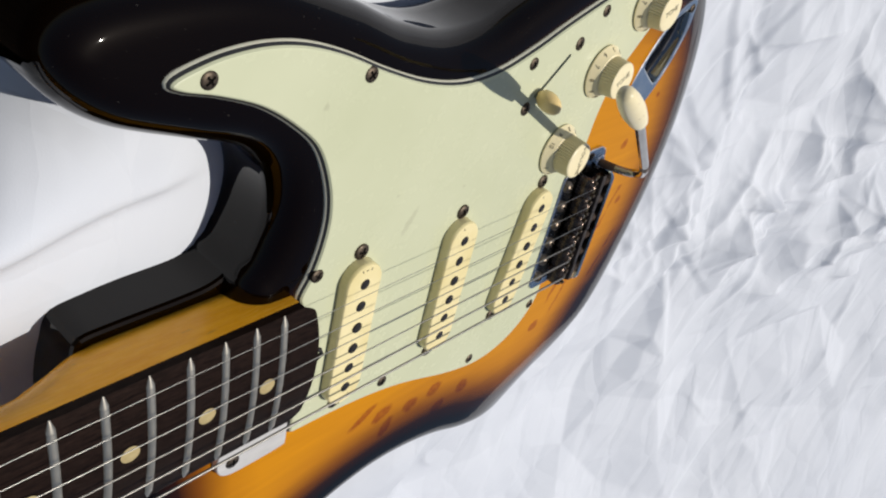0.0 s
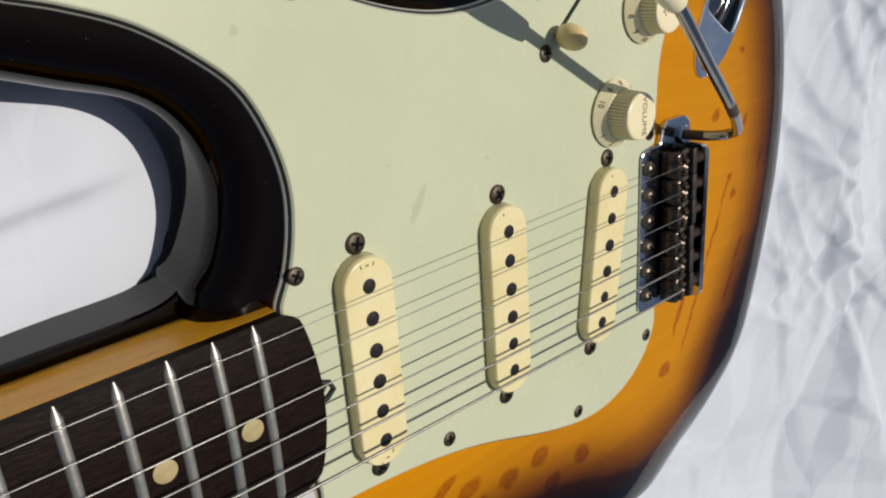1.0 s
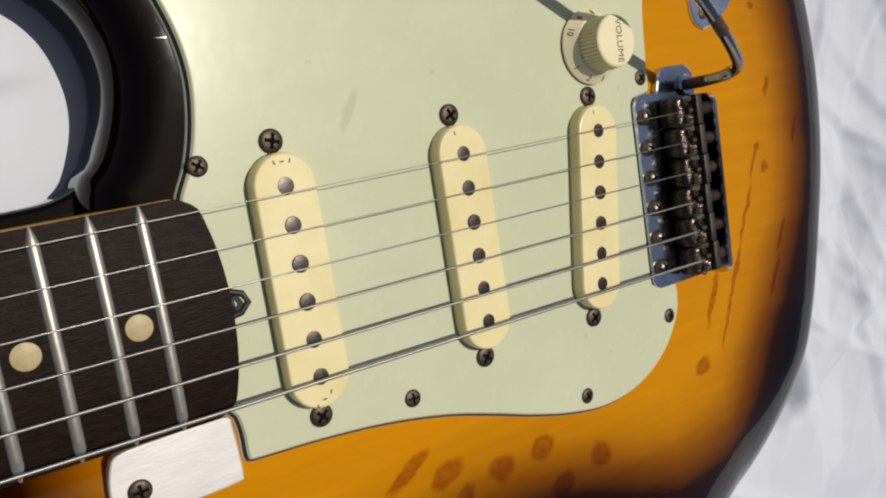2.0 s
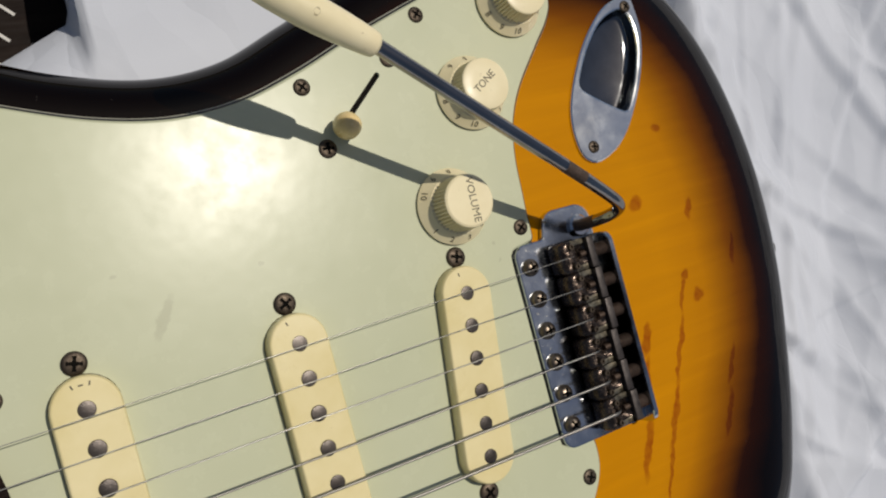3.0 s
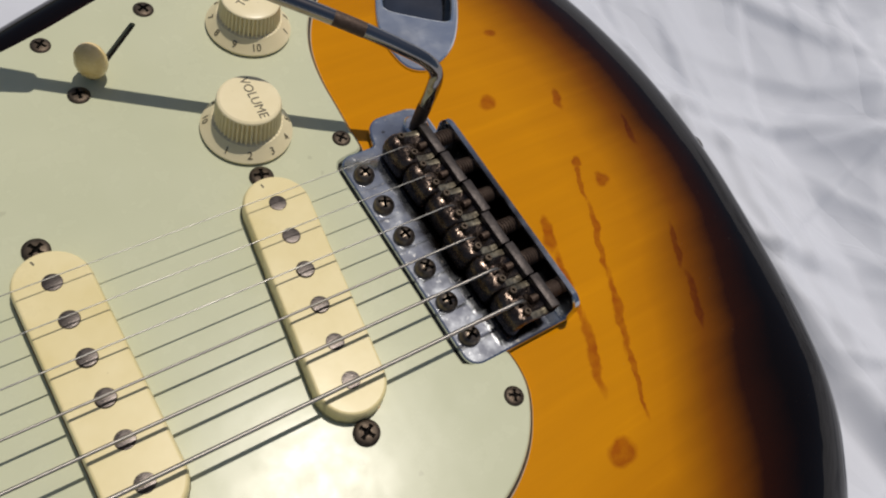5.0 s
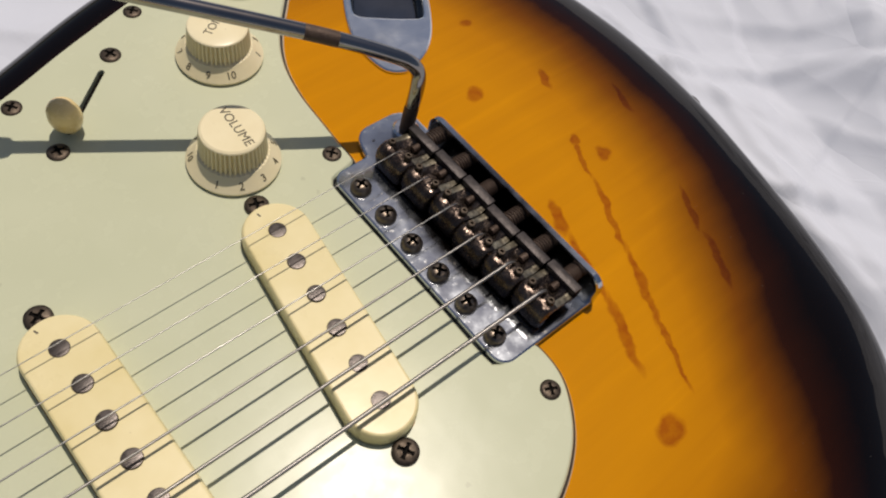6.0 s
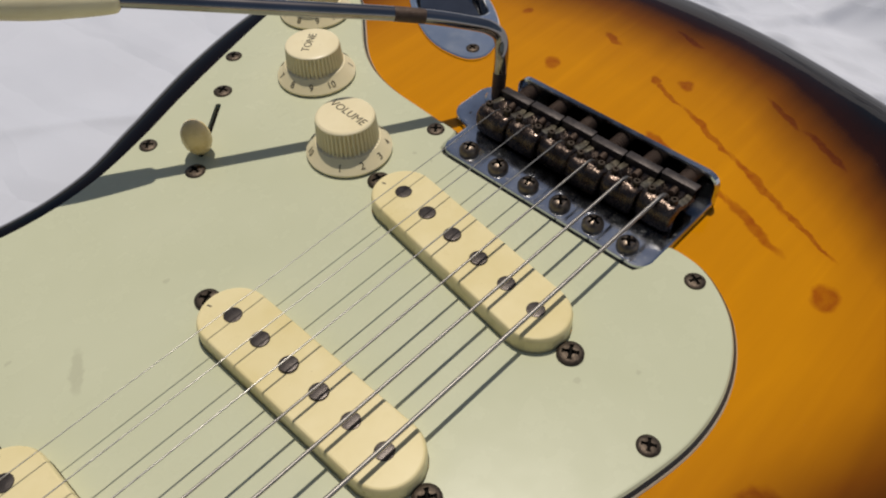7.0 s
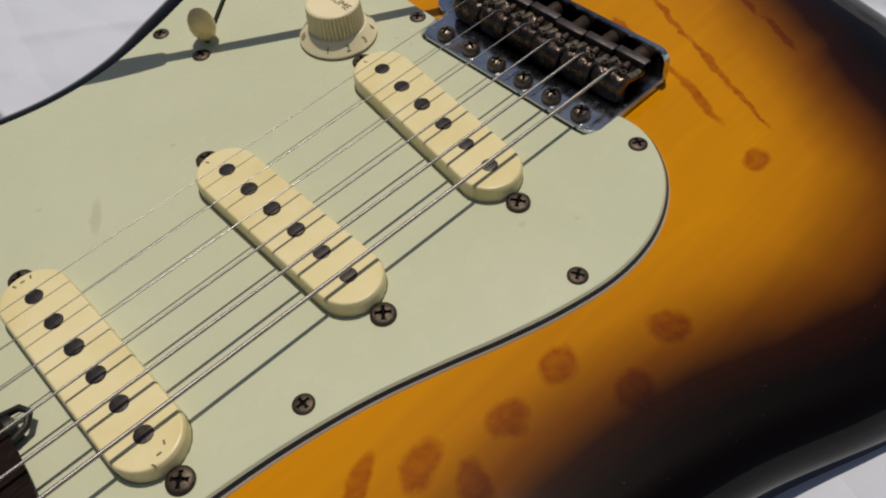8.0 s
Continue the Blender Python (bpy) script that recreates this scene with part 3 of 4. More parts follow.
def inside(pts, poly):
    x, y = np.asarray(pts).T[:2]
    hit = np.zeros(len(x), bool)
    for (x0, y0), (x1, y1) in zip(poly, np.roll(poly, -1, 0)):
        cross = (y0 > y) != (y1 > y)
        with np.errstate(divide="ignore", invalid="ignore"):
            hit ^= cross & (x < (x1 - x0) * (y - y0) / (y1 - y0) + x0)
    return hit


# the jack plate's own axes
JC, JU, JV = np.array((0.057, 0.088)), np.array((0.539, 0.842)), np.array((0.842, -0.539))


def jack_curve(points, step):
    p = spline(np.array(points) / 1000, step)
    return np.array([JC + JU * u + JV * v for u, v in p])


jack_rim = jack_curve([(35, 0), (31, 4.5), (22, 10.3), (6, 14), (-12, 14), (-24, 11.2), (-33, 5), (-35, 0), (-33, -5), (-24, -11.2), (-12, -14), (6, -14), (22, -10.3), (31, -4.5)], 0.0022)
jack_cup = jack_curve([(28, 0), (25.5, 4.4), (17.5, 9.4), (5, 11.9), (-6, 12.1), (-10, 11), (-10.9, 6), (-10.9, -6), (-10, -11), (-6, -12.1), (5, -11.9), (17.5, -9.4), (25.5, -4.4)], 0.002)


def build_body():
    bm = bmesh.new()
    rings = []
    for d, z in ((0.012, 0.0), (0.0074, 0.0009), (0.0036, 0.0035), (0.0009, 0.0074), (0.0, 0.0120), (0.0, 0.0160)):
        rings.append([(x, y, z) for x, y in inset(outline, d)])
    for d in (0.0, 0.0001, 0.0004, 0.0009, 0.0016, 0.0026, 0.0040, 0.0055):
        rings.append([(x, y, TOP - rim_drop(d, x) - arm_contour(x, y)) for x, y in inset(outline, d)])
    made = loft(bm, rings)
    bmesh.ops.triangle_fill(bm, edges=[bm.edges.get((a, b)) for a, b in zip(made[0], made[0][1:] + made[0][:1])], use_beauty=True)
    inner = np.array([(v.co.x, v.co.y) for v in made[-1]])
    gx, gy = np.meshgrid(np.arange(-0.29, 0.13, 0.005), np.arange(-0.15, 0.15, 0.005))
    grid = np.stack([gx.ravel(), gy.ravel()], 1)
    grid = grid[inside(grid, inner)]
    grid = grid[edge_distance(grid) > 0.0215]
    for d, every in ((0.0075, 1), (0.010, 1), (0.013, 2), (0.0165, 2), (0.020, 2)):
        ring = inset(outline, d)[::every]
        ring = ring[inside(ring, inner)]
        grid = np.vstack([grid, ring[edge_distance(ring) > d - 0.0004]])
    hole = inset(jack_cup, -0.0008)
    grid = grid[~inside(grid, inset(jack_cup, -0.003))]
    pts = [Vector(p) for p in (*inner, *hole, *grid)]
    k, h = len(inner), len(hole)
    edges = [(i, (i + 1) % k) for i in range(k)] + [(k + i, k + (i + 1) % h) for i in range(h)]
    v2, _, f2, ov, _, _ = geometry.delaunay_2d_cdt(pts, edges, [], 1, 1e-7)
    mid = np.array([np.mean([v2[i][:] for i in f], axis=0) for f in f2])
    keep = inside(mid, inner) & ~inside(mid, hole)
    dist = edge_distance([v[:] for v in v2])
    ids = {}
    for i, v in enumerate(v2):
        source = [o for o in ov[i] if o < k]
        ids[i] = made[-1][source[0]] if source else bm.verts.new((v.x, v.y, TOP - rim_drop(dist[i], v.x) - arm_contour(v.x, v.y)))
    for f, ok in zip(f2, keep):
        if ok:
            try:
                bm.faces.new([ids[i] for i in f])
            except ValueError:
                pass
    bmesh.ops.delete(bm, geom=[v for v in bm.verts if not v.link_faces], context="VERTS")
    ob = part("body", bm, LACQUER, guitar, "solid body in amber to black sunburst lacquer with dark stains")
    me = ob.data
    co = np.zeros(len(me.vertices) * 3)
    me.vertices.foreach_get("co", co)
    co = co.reshape(-1, 3)
    rim = np.concatenate([edge_distance(c[:, :2], burst_line) for c in np.array_split(co, 12)])
    rim[co[:, 2] < 0.030 - 0.012 * (co[:, 1] < -0.09)] = 0
    at = me.attributes.new("rim", "FLOAT", "POINT")
    at.data.foreach_set("value", np.clip(rim / (0.062 + 0.13 * np.clip((-0.09 - co[:, 0]) / 0.05, 0, 1) * np.clip((co[:, 1] - 0.03) / 0.03, 0, 1) + 0.017 * np.clip((co[:, 0] + 0.02) / 0.08, 0, 1) + 0.010 * np.clip((-0.05 - co[:, 1]) / 0.06, 0, 1) + 0.046 * np.clip(co[:, 0] / 0.08, 0, 1) * np.clip((-0.02 - co[:, 1]) / 0.06, 0, 1)), 0, 1).astype(np.float32))
    return ob


build_body()


def build_heel():
    """The lowered block under the neck's end, open towards the treble cutaway."""
    line = spline(np.array([(-243, 18), (-242.5, 26), (-239.5, 30), (-228, 30.8), (-206, 31.2), (-194, 32.4), (-186, 37), (-181, 46), (-174, 44), (-172, 20), (-172, 0), (-172, -20), (-178, -32), (-200, -36), (-230, -36), (-239, -33), (-242.5, -24), (-243, -10), (-243, 5)]) / 1000, 0.0025)
    part("heel", slab(line, 0.0006, 0.0300, 0.0016), LACQUER, guitar, "black lacquered heel block under the neck", sharp=12)


build_heel()

GUARD_LINE = [(-170, 27), (-166, 36), (-163, 47), (-162, 59), (-164.5, 72), (-171, 86), (-181, 95.5), (-194, 104), (-208, 109.3), (-219, 112.2), (-223.6, 114.6), (-222.6, 117.6),
              (-216, 120.4), (-206, 122.9), (-193, 123.9), (-179, 122.3), (-163, 117.5), (-143, 109.3), (-122, 102.4), (-102, 99.3), (-82, 101), (-62, 107.3),
              (-42, 115.5), (-19, 124), (3, 131.5), (17, 134.8), (28, 134), (36.5, 128), (39, 119), (36, 111.5), (27, 101), (17, 89), (11, 78), (8, 66), (7, 53), (6.5, 45), (6.2, 37.6),
              (4, 35.3), (-2.8, 34.0), (-3.9, 31.5), (-3.9, 12), (-3.9, -12), (-3.9, -30.8), (-2.6, -33.2), (6, -34), (9.2, -36), (8.8, -45), (5, -53), (-2, -61), (-12, -67.3), (-24, -71), (-38, -71.5), (-54, -68.5), (-69, -64),
              (-83, -59), (-97, -54.3), (-111, -50.7), (-127, -47.8), (-145, -45.8), (-160, -44.8), (-164.6, -44.2), (-165.8, -42), (-165.8, -36), (-166.6, -31), (-168.6, -28.2), (-168.5, -20), (-168, 0), (-168.5, 20)]
guard_line = spline(np.array(GUARD_LINE) / 1000, 0.0016)
PICKUPS = [(-142.6, 0.4, 0.0, "neck"), (-84.7, 0.5, 0.0, "middle"), (-31.4, 0.4, -7.8, "bridge")]
SWITCH_A, SWITCH_B = np.array((-0.059, 0.081)), np.array((-0.031, 0.106))


def build_screw(r, h, metal):
    """A domed cross-head screw, its seat at z = 0."""
    bm = bmesh.new()
    n, rows = 40, 11
    rings = []
    for k in range(rows):
        f = 1 - k / rows
        ring = []
        for i in range(n):
            a = 2 * math.pi * i / n
            x, y = r * f * math.cos(a), r * f * math.sin(a)
            z = h * math.sqrt(max(0.0, 1 - (f * 0.97) ** 2.6))
            arm = max(min(abs(x), abs(y)) - 0.075 * r, 0) / r
            if arm < 0.03 and max(abs(x), abs(y)) < 0.58 * r:
                z = max(z - 0.95 * r * (1 - max(abs(x), abs(y)) / (0.72 * r)), 0.00022)
            ring.append((x, y, z))
        rings.append(ring)
    skirt = [(x, y, -0.0015) for x, y, _ in rings[0]]
    made = loft(bm, [skirt] + rings)
    bm.faces.new(made[-1])
    me = bpy.data.meshes.new("screw")
    bmesh.ops.recalc_face_normals(bm, faces=bm.faces)
    bm.to_mesh(me)
    bm.free()
    me.polygons.foreach_set("use_smooth", [True] * len(me.polygons))
    me.set_sharp_from_angle(angle=radians(40))
    me.materials.append(metal)
    # the cross recess is painted black for its shade
    me.materials.append(RECESS_SHADE)
    for p in me.polygons:
        x, y = abs(p.center.x), abs(p.center.y)
        if min(x, y) < 0.15 * r and max(x, y) < 0.64 * r:
            p.material_index = 1
    return me


SCREW_MESH = build_screw(0.0027, 0.0008, SCREW)
BRIDGE_SCREW_MESH = build_screw(0.0030, 0.0024, BOLT)


def place_screw(mesh, x, y, z, parent, scale=1.0, turn=None):
    ob = part("screw", mesh, SCREW, parent)
    ob.matrix_basis = pose(x, y, z, random.uniform(-3, 3), random.uniform(-3, 3), random.uniform(0, 90) if turn is None else turn) @ Matrix.Scale(scale, 4)
    return ob


def build_guard():
    """Three-ply sheet with a slanting edge, holes for the pickups and a slot for the selector."""
    holes = [stadium(x / 1000, y / 1000, 0.0352, 0.0092, turn) for x, y, turn, _ in PICKUPS]
    d = (SWITCH_B - SWITCH_A) / np.linalg.norm(SWITCH_B - SWITCH_A)
    c = (SWITCH_A + SWITCH_B) / 2
    holes.append(stadium(c[0], c[1], 0.0125, 0.0009, math.degrees(math.atan2(d[1], d[0])) - 90, 8))
    bm = bmesh.new()
    rings = [[(x, y, z) for x, y in inset(guard_line, i)] for i, z in ((0.0012, GUARD - 0.0008), (0.0017, GUARD - 0.0001), (0.0021, GUARD))]
    made = loft(bm, rings)
    edges = [bm.edges.get((a, b)) for a, b in zip(made[-1], made[-1][1:] + made[-1][:1])]
    for hole in holes:
        h = loft(bm, [[(x, y, z) for x, y in hole] for z in (GUARD - 0.0024, GUARD)])
        edges += [bm.edges.get((a, b)) for a, b in zip(h[1], h[1][1:] + h[1][:1])]
    bmesh.ops.triangle_fill(bm, edges=edges, use_beauty=True)
    guard = part("pickguard", bm, MINT, guitar, "aged mint-green plastic guard with scuffs", sharp=8)
    for name, mat, rows in (("middle_ply", BLACK_PLY, ((0.0004, -0.00165), (0.0012, -0.0008), (0.0030, -0.0008))),
                            ("bottom_ply", WHITE_PLY, ((0.0, -0.0034), (0.0, -0.00235), (0.0004, -0.00165), (0.0030, -0.00165)))):
        bm = bmesh.new()
        loft(bm, [[(x, y, GUARD + z) for x, y in inset(guard_line, i)] for i, z in rows])
        part(name, bm, mat, guard, "black middle layer" if "middle" in name else "white bottom layer")
    for x, y in ((-212, 116), (-153, 109.3), (-62, 101), (-17, 119), (-163, 35), (-113, -42.5), (-44, -64), (2, -47), (1, 42)):
        place_screw(SCREW_MESH, x / 1000, y / 1000, GUARD, guard)
    for x, y in (SWITCH_A, SWITCH_B):
        place_screw(SCREW_MESH, x, y, GUARD, guard, 1.1)
    return guard


guard = build_guard()


def build_tab():
    """The bright metal tab beside the neck, on the bass side."""
    shape = spline(np.array([(-168, -29.8), (-167.2, -33), (-166.8, -40), (-166.8, -46), (-168, -47.6), (-180, -48), (-192, -47.6), (-197.5, -45), (-199.3, -40), (-198.2, -33), (-195.5, -30), (-185, -29.4), (-175, -29.4)]) / 1000, 0.0012)
    tab = part("neck_tab", slab(shape, TOP - 0.0004, GUARD + 0.0003, 0.0005), ALLOY, guitar, "bright metal tab beside the neck", sharp=12)
    place_screw(SCREW_MESH, -0.1925, -0.0405, GUARD + 0.0003, tab, 1.1)


build_tab()


def build_pickup(x, y, turn, name):
    """A single-coil pickup: rounded cover, six pole pieces, and its two height screws."""
    x, y = x / 1000, y / 1000
    top = GUARD + 0.0050
    shape = stadium(x, y, 0.0350, 0.0090, turn, 18)
    bm = bmesh.new()
    rings = [[(px, py, z) for px, py in inset(shape, d)] for d, z in ((0, GUARD - 0.0023), (0, top - 0.0012), (0.00025, top - 0.0005), (0.0005, top - 0.00012), (0.0009, top))]
    made = loft(bm, rings)
    bmesh.ops.triangle_fill(bm, edges=[bm.edges.get((a, b)) for a, b in zip(made[-1], made[-1][1:] + made[-1][:1])], use_beauty=True)
    pickup = part("pickup", bm, COVER, guitar, "yellowed white single-coil pickup cover", sharp=10)
    c, s = math.cos(radians(turn)), math.sin(radians(turn))
    pole = None
    for i in range(6):
        o = (2.5 - i) * 0.01044
        px, py = x - o * s, y + o * c
        if pole is None:
            bm = revolve([(0.0024, -0.004), (0.0024, 0.0005), (0.0022, 0.00075), (0.0012, 0.00085)], 24)
            ob = part("pole_piece", bm, POLE, pickup)
            pole = ob.data
        else:
            ob = part("pole_piece", pole, POLE, pickup)
        ob.matrix_basis = pose(px, py, top + (-0.0006, -0.0005, -0.0002, -0.0003, -0.0006, -0.0006)[i])
    for sgn in (1, -1):
        o = 0.0382 * sgn
        place_screw(SCREW_MESH, x - o * s, y + o * c, GUARD + 0.0004, pickup, 1.22)
    # worn maker's marks beside the outer poles
    for o, along in ((0.0325, 0.0), (-0.0325, 0.0015)):
        if name != "neck" and o < 0:
            continue
        for q in range(3 if name == "neck" else 1):
            px, py = x - o * s + (q - 1) * 0.0022 * c, y + o * c + along * (q - 1)
            mark = part("mark", box(-0.0006, 0.0006, -0.00022, 0.00022, 0, 0.00006, 0), INK, pickup)
            mark.matrix_basis = pose(px, py, top, 0, 0, 70 * (q - 1) + turn)
    return pickup


for row in PICKUPS:
    build_pickup(*row)


def build_knob(name, x, y, text, text_turn, text_shift, first, label, tall=1.0):
    """A skirted control knob with a ridged barrel, its name on top and numbers round the skirt."""
    x, y = x / 1000, y / 1000
    n = 264
    bm = bmesh.new()
    def ridge(i):
        return 0.0010 * (0.5 + 0.5 * math.cos(2 * math.pi * 44 * i / n)) ** 1.4
    rows = []
    for r, z, k in ((0.0118, 0.0002, 0), (0.0126, 0.0006, 0), (0.0127, 0.0012, 0), (0.0124, 0.0016, 0), (0.0102, 0.0040, 0), (0.0097, 0.0048, 0), (0.0092, 0.0052, 1),
                    (0.0087, 0.0122, 1), (0.0086, 0.0125, 0), (0.0084, 0.0129, 0), (0.0078, 0.0132, 0), (0.004, 0.0132, 0)):
        rows.append([((r - k * ridge(i)) * math.cos(2 * math.pi * i / n) + x, (r - k * ridge(i)) * math.sin(2 * math.pi * i / n) + y, GUARD + (z if z < 0.005 else 0.005 + (z - 0.005) * tall)) for i in range(n)])
    made = loft(bm, rows)
    bm.faces.new(made[0][::-1])
    bm.faces.new(made[-1])
    knob = part(name, bm, CREAM, guitar, label, sharp=24)
    t = radians(text_turn)
    up = Vector((-math.sin(t), math.cos(t), 0)) * text_shift
    lettering(text, 0.0036 if len(text) < 5 else 0.0037, (x + up.x, y + up.y, GUARD + 0.00504 + 0.0082 * tall), text_turn, knob)
    for k in range(1, 11):
        a = first + 33 * (k - 1)
        num = lettering(str(k), 0.0030, (0, 0, 0), 0, knob)
        slope = math.degrees(math.atan2(0.0024, 0.0022))
        num.matrix_basis = pose(x, y, GUARD, 0, 0, a + 90) @ pose(0, -0.01136, 0.00285, slope, 0, 0)
    return knob


build_knob("volume_knob", -22.7, 54.5, "VOLUME", -92, 0.0012, -145, "cream volume knob with ridged barrel and numbered skirt")
build_knob("tone_knob", -4.8, 90.2, "TONE", 33, 0.0008, -42, "cream tone knob with ridged barrel and numbered skirt", 0.86)
build_knob("tone_knob", 19.6, 119.4, "TONE", 24, 0.0008, -30, "cream tone knob at the guard's corner", 0.86)


def build_switch():
    """Selector: lever plate under the slot, and an egg-shaped tip."""
    d = Vector((*(SWITCH_B - SWITCH_A), 0)).normalized()
    mid = Vector((*(SWITCH_A + SWITCH_B) / 2, GUARD - 0.0021))
    base = Vector((-0.0520, 0.0873, GUARD - 0.001))
    lean = (Vector((-0.18, -0.20, 1))).normalized()
    rows = [(0.0009, 0.0), (0.0009, 0.0020), (0.0022, 0.0024), (0.0034, 0.0036), (0.0042, 0.0060), (0.0043, 0.0082), (0.0038, 0.0110), (0.0026, 0.0131), (0.0013, 0.0141), (0.0003, 0.0144)]
    tip = part("selector_tip", tube([base + lean * h for _, h in rows], [r for r, _ in rows], 24), TIP, guitar, "yellowed plastic selector switch tip")
    # painted near-black to stand for the slot's shaded depth
    plate = box(-0.014, 0.014, -0.002, 0.002, -0.0002, 0.0004, 0)
    slot = part("selector_plate", plate, RECESS_SHADE, tip)
    slot.matrix_basis = Matrix.Translation(mid) @ pose(0, 0, 0, 0, 0, math.degrees(math.atan2(d.y, d.x)))


build_switch()


# ---------------------------------------------------------------- bridge
def build_bridge():
    z = TOP + 0.0026
    plate = rounded([(-4.2, 36, 4.5), (8.5, 36, 1.5), (11, 45, 6), (30.3, 45, 6), (30.3, -36, 0.6), (-4.2, -36, 4.5)]) / 1000
    bm = slab(plate, TOP + 0.0002, z, 0.0007)
    # the folded rear wall, with round upper corners
    wall = rounded([(-36, -2.0, 0.4), (-36, 9.8, 4.2), (33.2, 9.8, 4.2), (33.2, -2.0, 0.4)]) / 1000
    wb = bmesh.new()
    rows = [[(0.0306 - dx, y, z + h - 0.0008) for y, h in inset(wall, i)] for dx, i in ((0.0020, 0.0006), (0.0018, 0.0), (0.0002, 0.0), (0.0, 0.0006))]
    made = loft(wb, rows)
    wb.faces.new(made[0][::-1])
    wb.faces.new(made[-1])
    bridge = part("bridge_plate", merge(bm, wb), BRIDGE, guitar, "worn chrome tremolo plate, grime and shade painted under the saddles", sharp=12)
    for i in range(6):
        s = part("mounting_screw", BRIDGE_SCREW_MESH, SCREW, bridge)
        s.matrix_basis = pose(0.0004, 0.0278 - i * 0.01112, z + 0.0001, 0, 0, (20, 65, 10, 40, 80, 30)[i])
    # rounded boss that grips the arm
    part("arm_collar", revolve([(0.0040, 0.0), (0.0040, 0.0012), (0.0034, 0.0018)], 24, (0.0240, 0.0372, z)), CHROME, bridge)
    return z


BRIDGE_TOP = build_bridge()
STRING_Y = [0.0276 - i * 0.01108 for i in range(6)]
SADDLE_X = [0.0112, 0.0116, 0.0122, 0.0112, 0.0118, 0.0126]


def build_saddle(y, x, twist):
    """A bent steel saddle: rounded nose, flat with a slot, and an upright rear lug; screws and spring behind."""
    z = BRIDGE_TOP
    nose = z + 0.0082
    prof = [(x - 0.0026, z + 0.0006), (x - 0.0031, z + 0.0036), (x - 0.0027, z + 0.0062), (x - 0.0014, nose - 0.0005), (x + 0.0004, nose), (x + 0.0026, nose - 0.0006), (x + 0.0060, nose - 0.0018), (x + 0.0092, nose - 0.0024),
            (x + 0.0094, nose - 0.0012), (x + 0.0095, nose - 0.0004), (x + 0.0115, nose - 0.0004), (x + 0.0116, nose - 0.0040), (x + 0.0104, nose - 0.0044), (x + 0.0062, nose - 0.0036), (x + 0.0022, nose - 0.0026),
            (x - 0.0004, nose - 0.0034), (x - 0.0012, z + 0.0036), (x - 0.0012, z + 0.0006)]
    mx, mz = x + 0.003, nose - 0.003
    bm = bmesh.new()
    w = 0.0054
    rows = []
    for o, k in ((-w, 0.80), (-w + 0.0003, 0.89), (-w + 0.0009, 0.96), (-w + 0.0018, 0.99), (-0.0011, 1.0), (0.0011, 1.0), (w - 0.0018, 0.99), (w - 0.0009, 0.96), (w - 0.0003, 0.89), (w, 0.80)):
        rows.append([(mx + (px - mx) * (k if px < x + 0.009 else 1), y + o, mz + (pz - mz) * (k if px < x + 0.009 else 1)) for px, pz in prof])
    made = loft(bm, rows)
    bm.faces.new(made[0][::-1])
    bm.faces.new(made[-1])
    bmesh.ops.triangulate(bm, faces=[f for f in bm.faces if len(f.verts) > 4])
    for v in bm.verts:      # the string's groove and slot
        if abs(v.co.y - y) < 0.002 and x + 0.0025 < v.co.x < x + 0.0075 and v.co.z > nose - 0.0025:
            v.co.z -= 0.0032
    saddle = part("saddle", bm, SADDLE, guitar, "grimy bent steel string saddle")
    # the flat behind the nose is painted lighter, as if catching the light
    saddle.data.materials.append(LIT_FLAT)
    for p in saddle.data.polygons:
        if x + 0.0024 < p.center.x < x + 0.0092 and p.center.z > nose - 0.0026 and p.normal.z > 0.5:
            p.material_index = 1
    for o in (-0.0034, 0.0034):
        h = 0.0012 + random.uniform(0, 0.0009)
        bm = revolve([(0.0011, -0.008), (0.0011, h - 0.0002), (0.0009, h), (0.00055, h), (0.0005, h - 0.0008)], 16)
        s = part("height_screw", bm, SCREW, saddle)
        s.matrix_basis = pose(x + 0.0016, y + o, nose - 0.0004, twist, 3, 0)
    part("rear_lug", box(x + 0.0091, x + 0.0119, y - 0.0054, y + 0.0054, nose - 0.0046, nose - 0.0001, 0.0003), LUG, saddle, "blackened rear lug")
    part("intonation_screw", tube([(x + 0.0066, y, nose - 0.0028), (0.0290, y, nose - 0.0028)], 0.00105, 12), RUST, saddle)
    turns, pts = 7, []
    x0, x1 = x + 0.0114, 0.0292
    for k in range(turns * 12 + 1):
        a = 2 * math.pi * k / 12
        pts.append((x0 + (x1 - x0) * k / (turns * 12), y + 0.0021 * math.cos(a), nose - 0.0028 + 0.0021 * math.sin(a)))
    part("spring", tube(pts, 0.00036, 6), RUST, saddle)
    return saddle


for y, x in zip(STRING_Y, SADDLE_X):
    build_saddle(y, x, random.uniform(-6, 6))


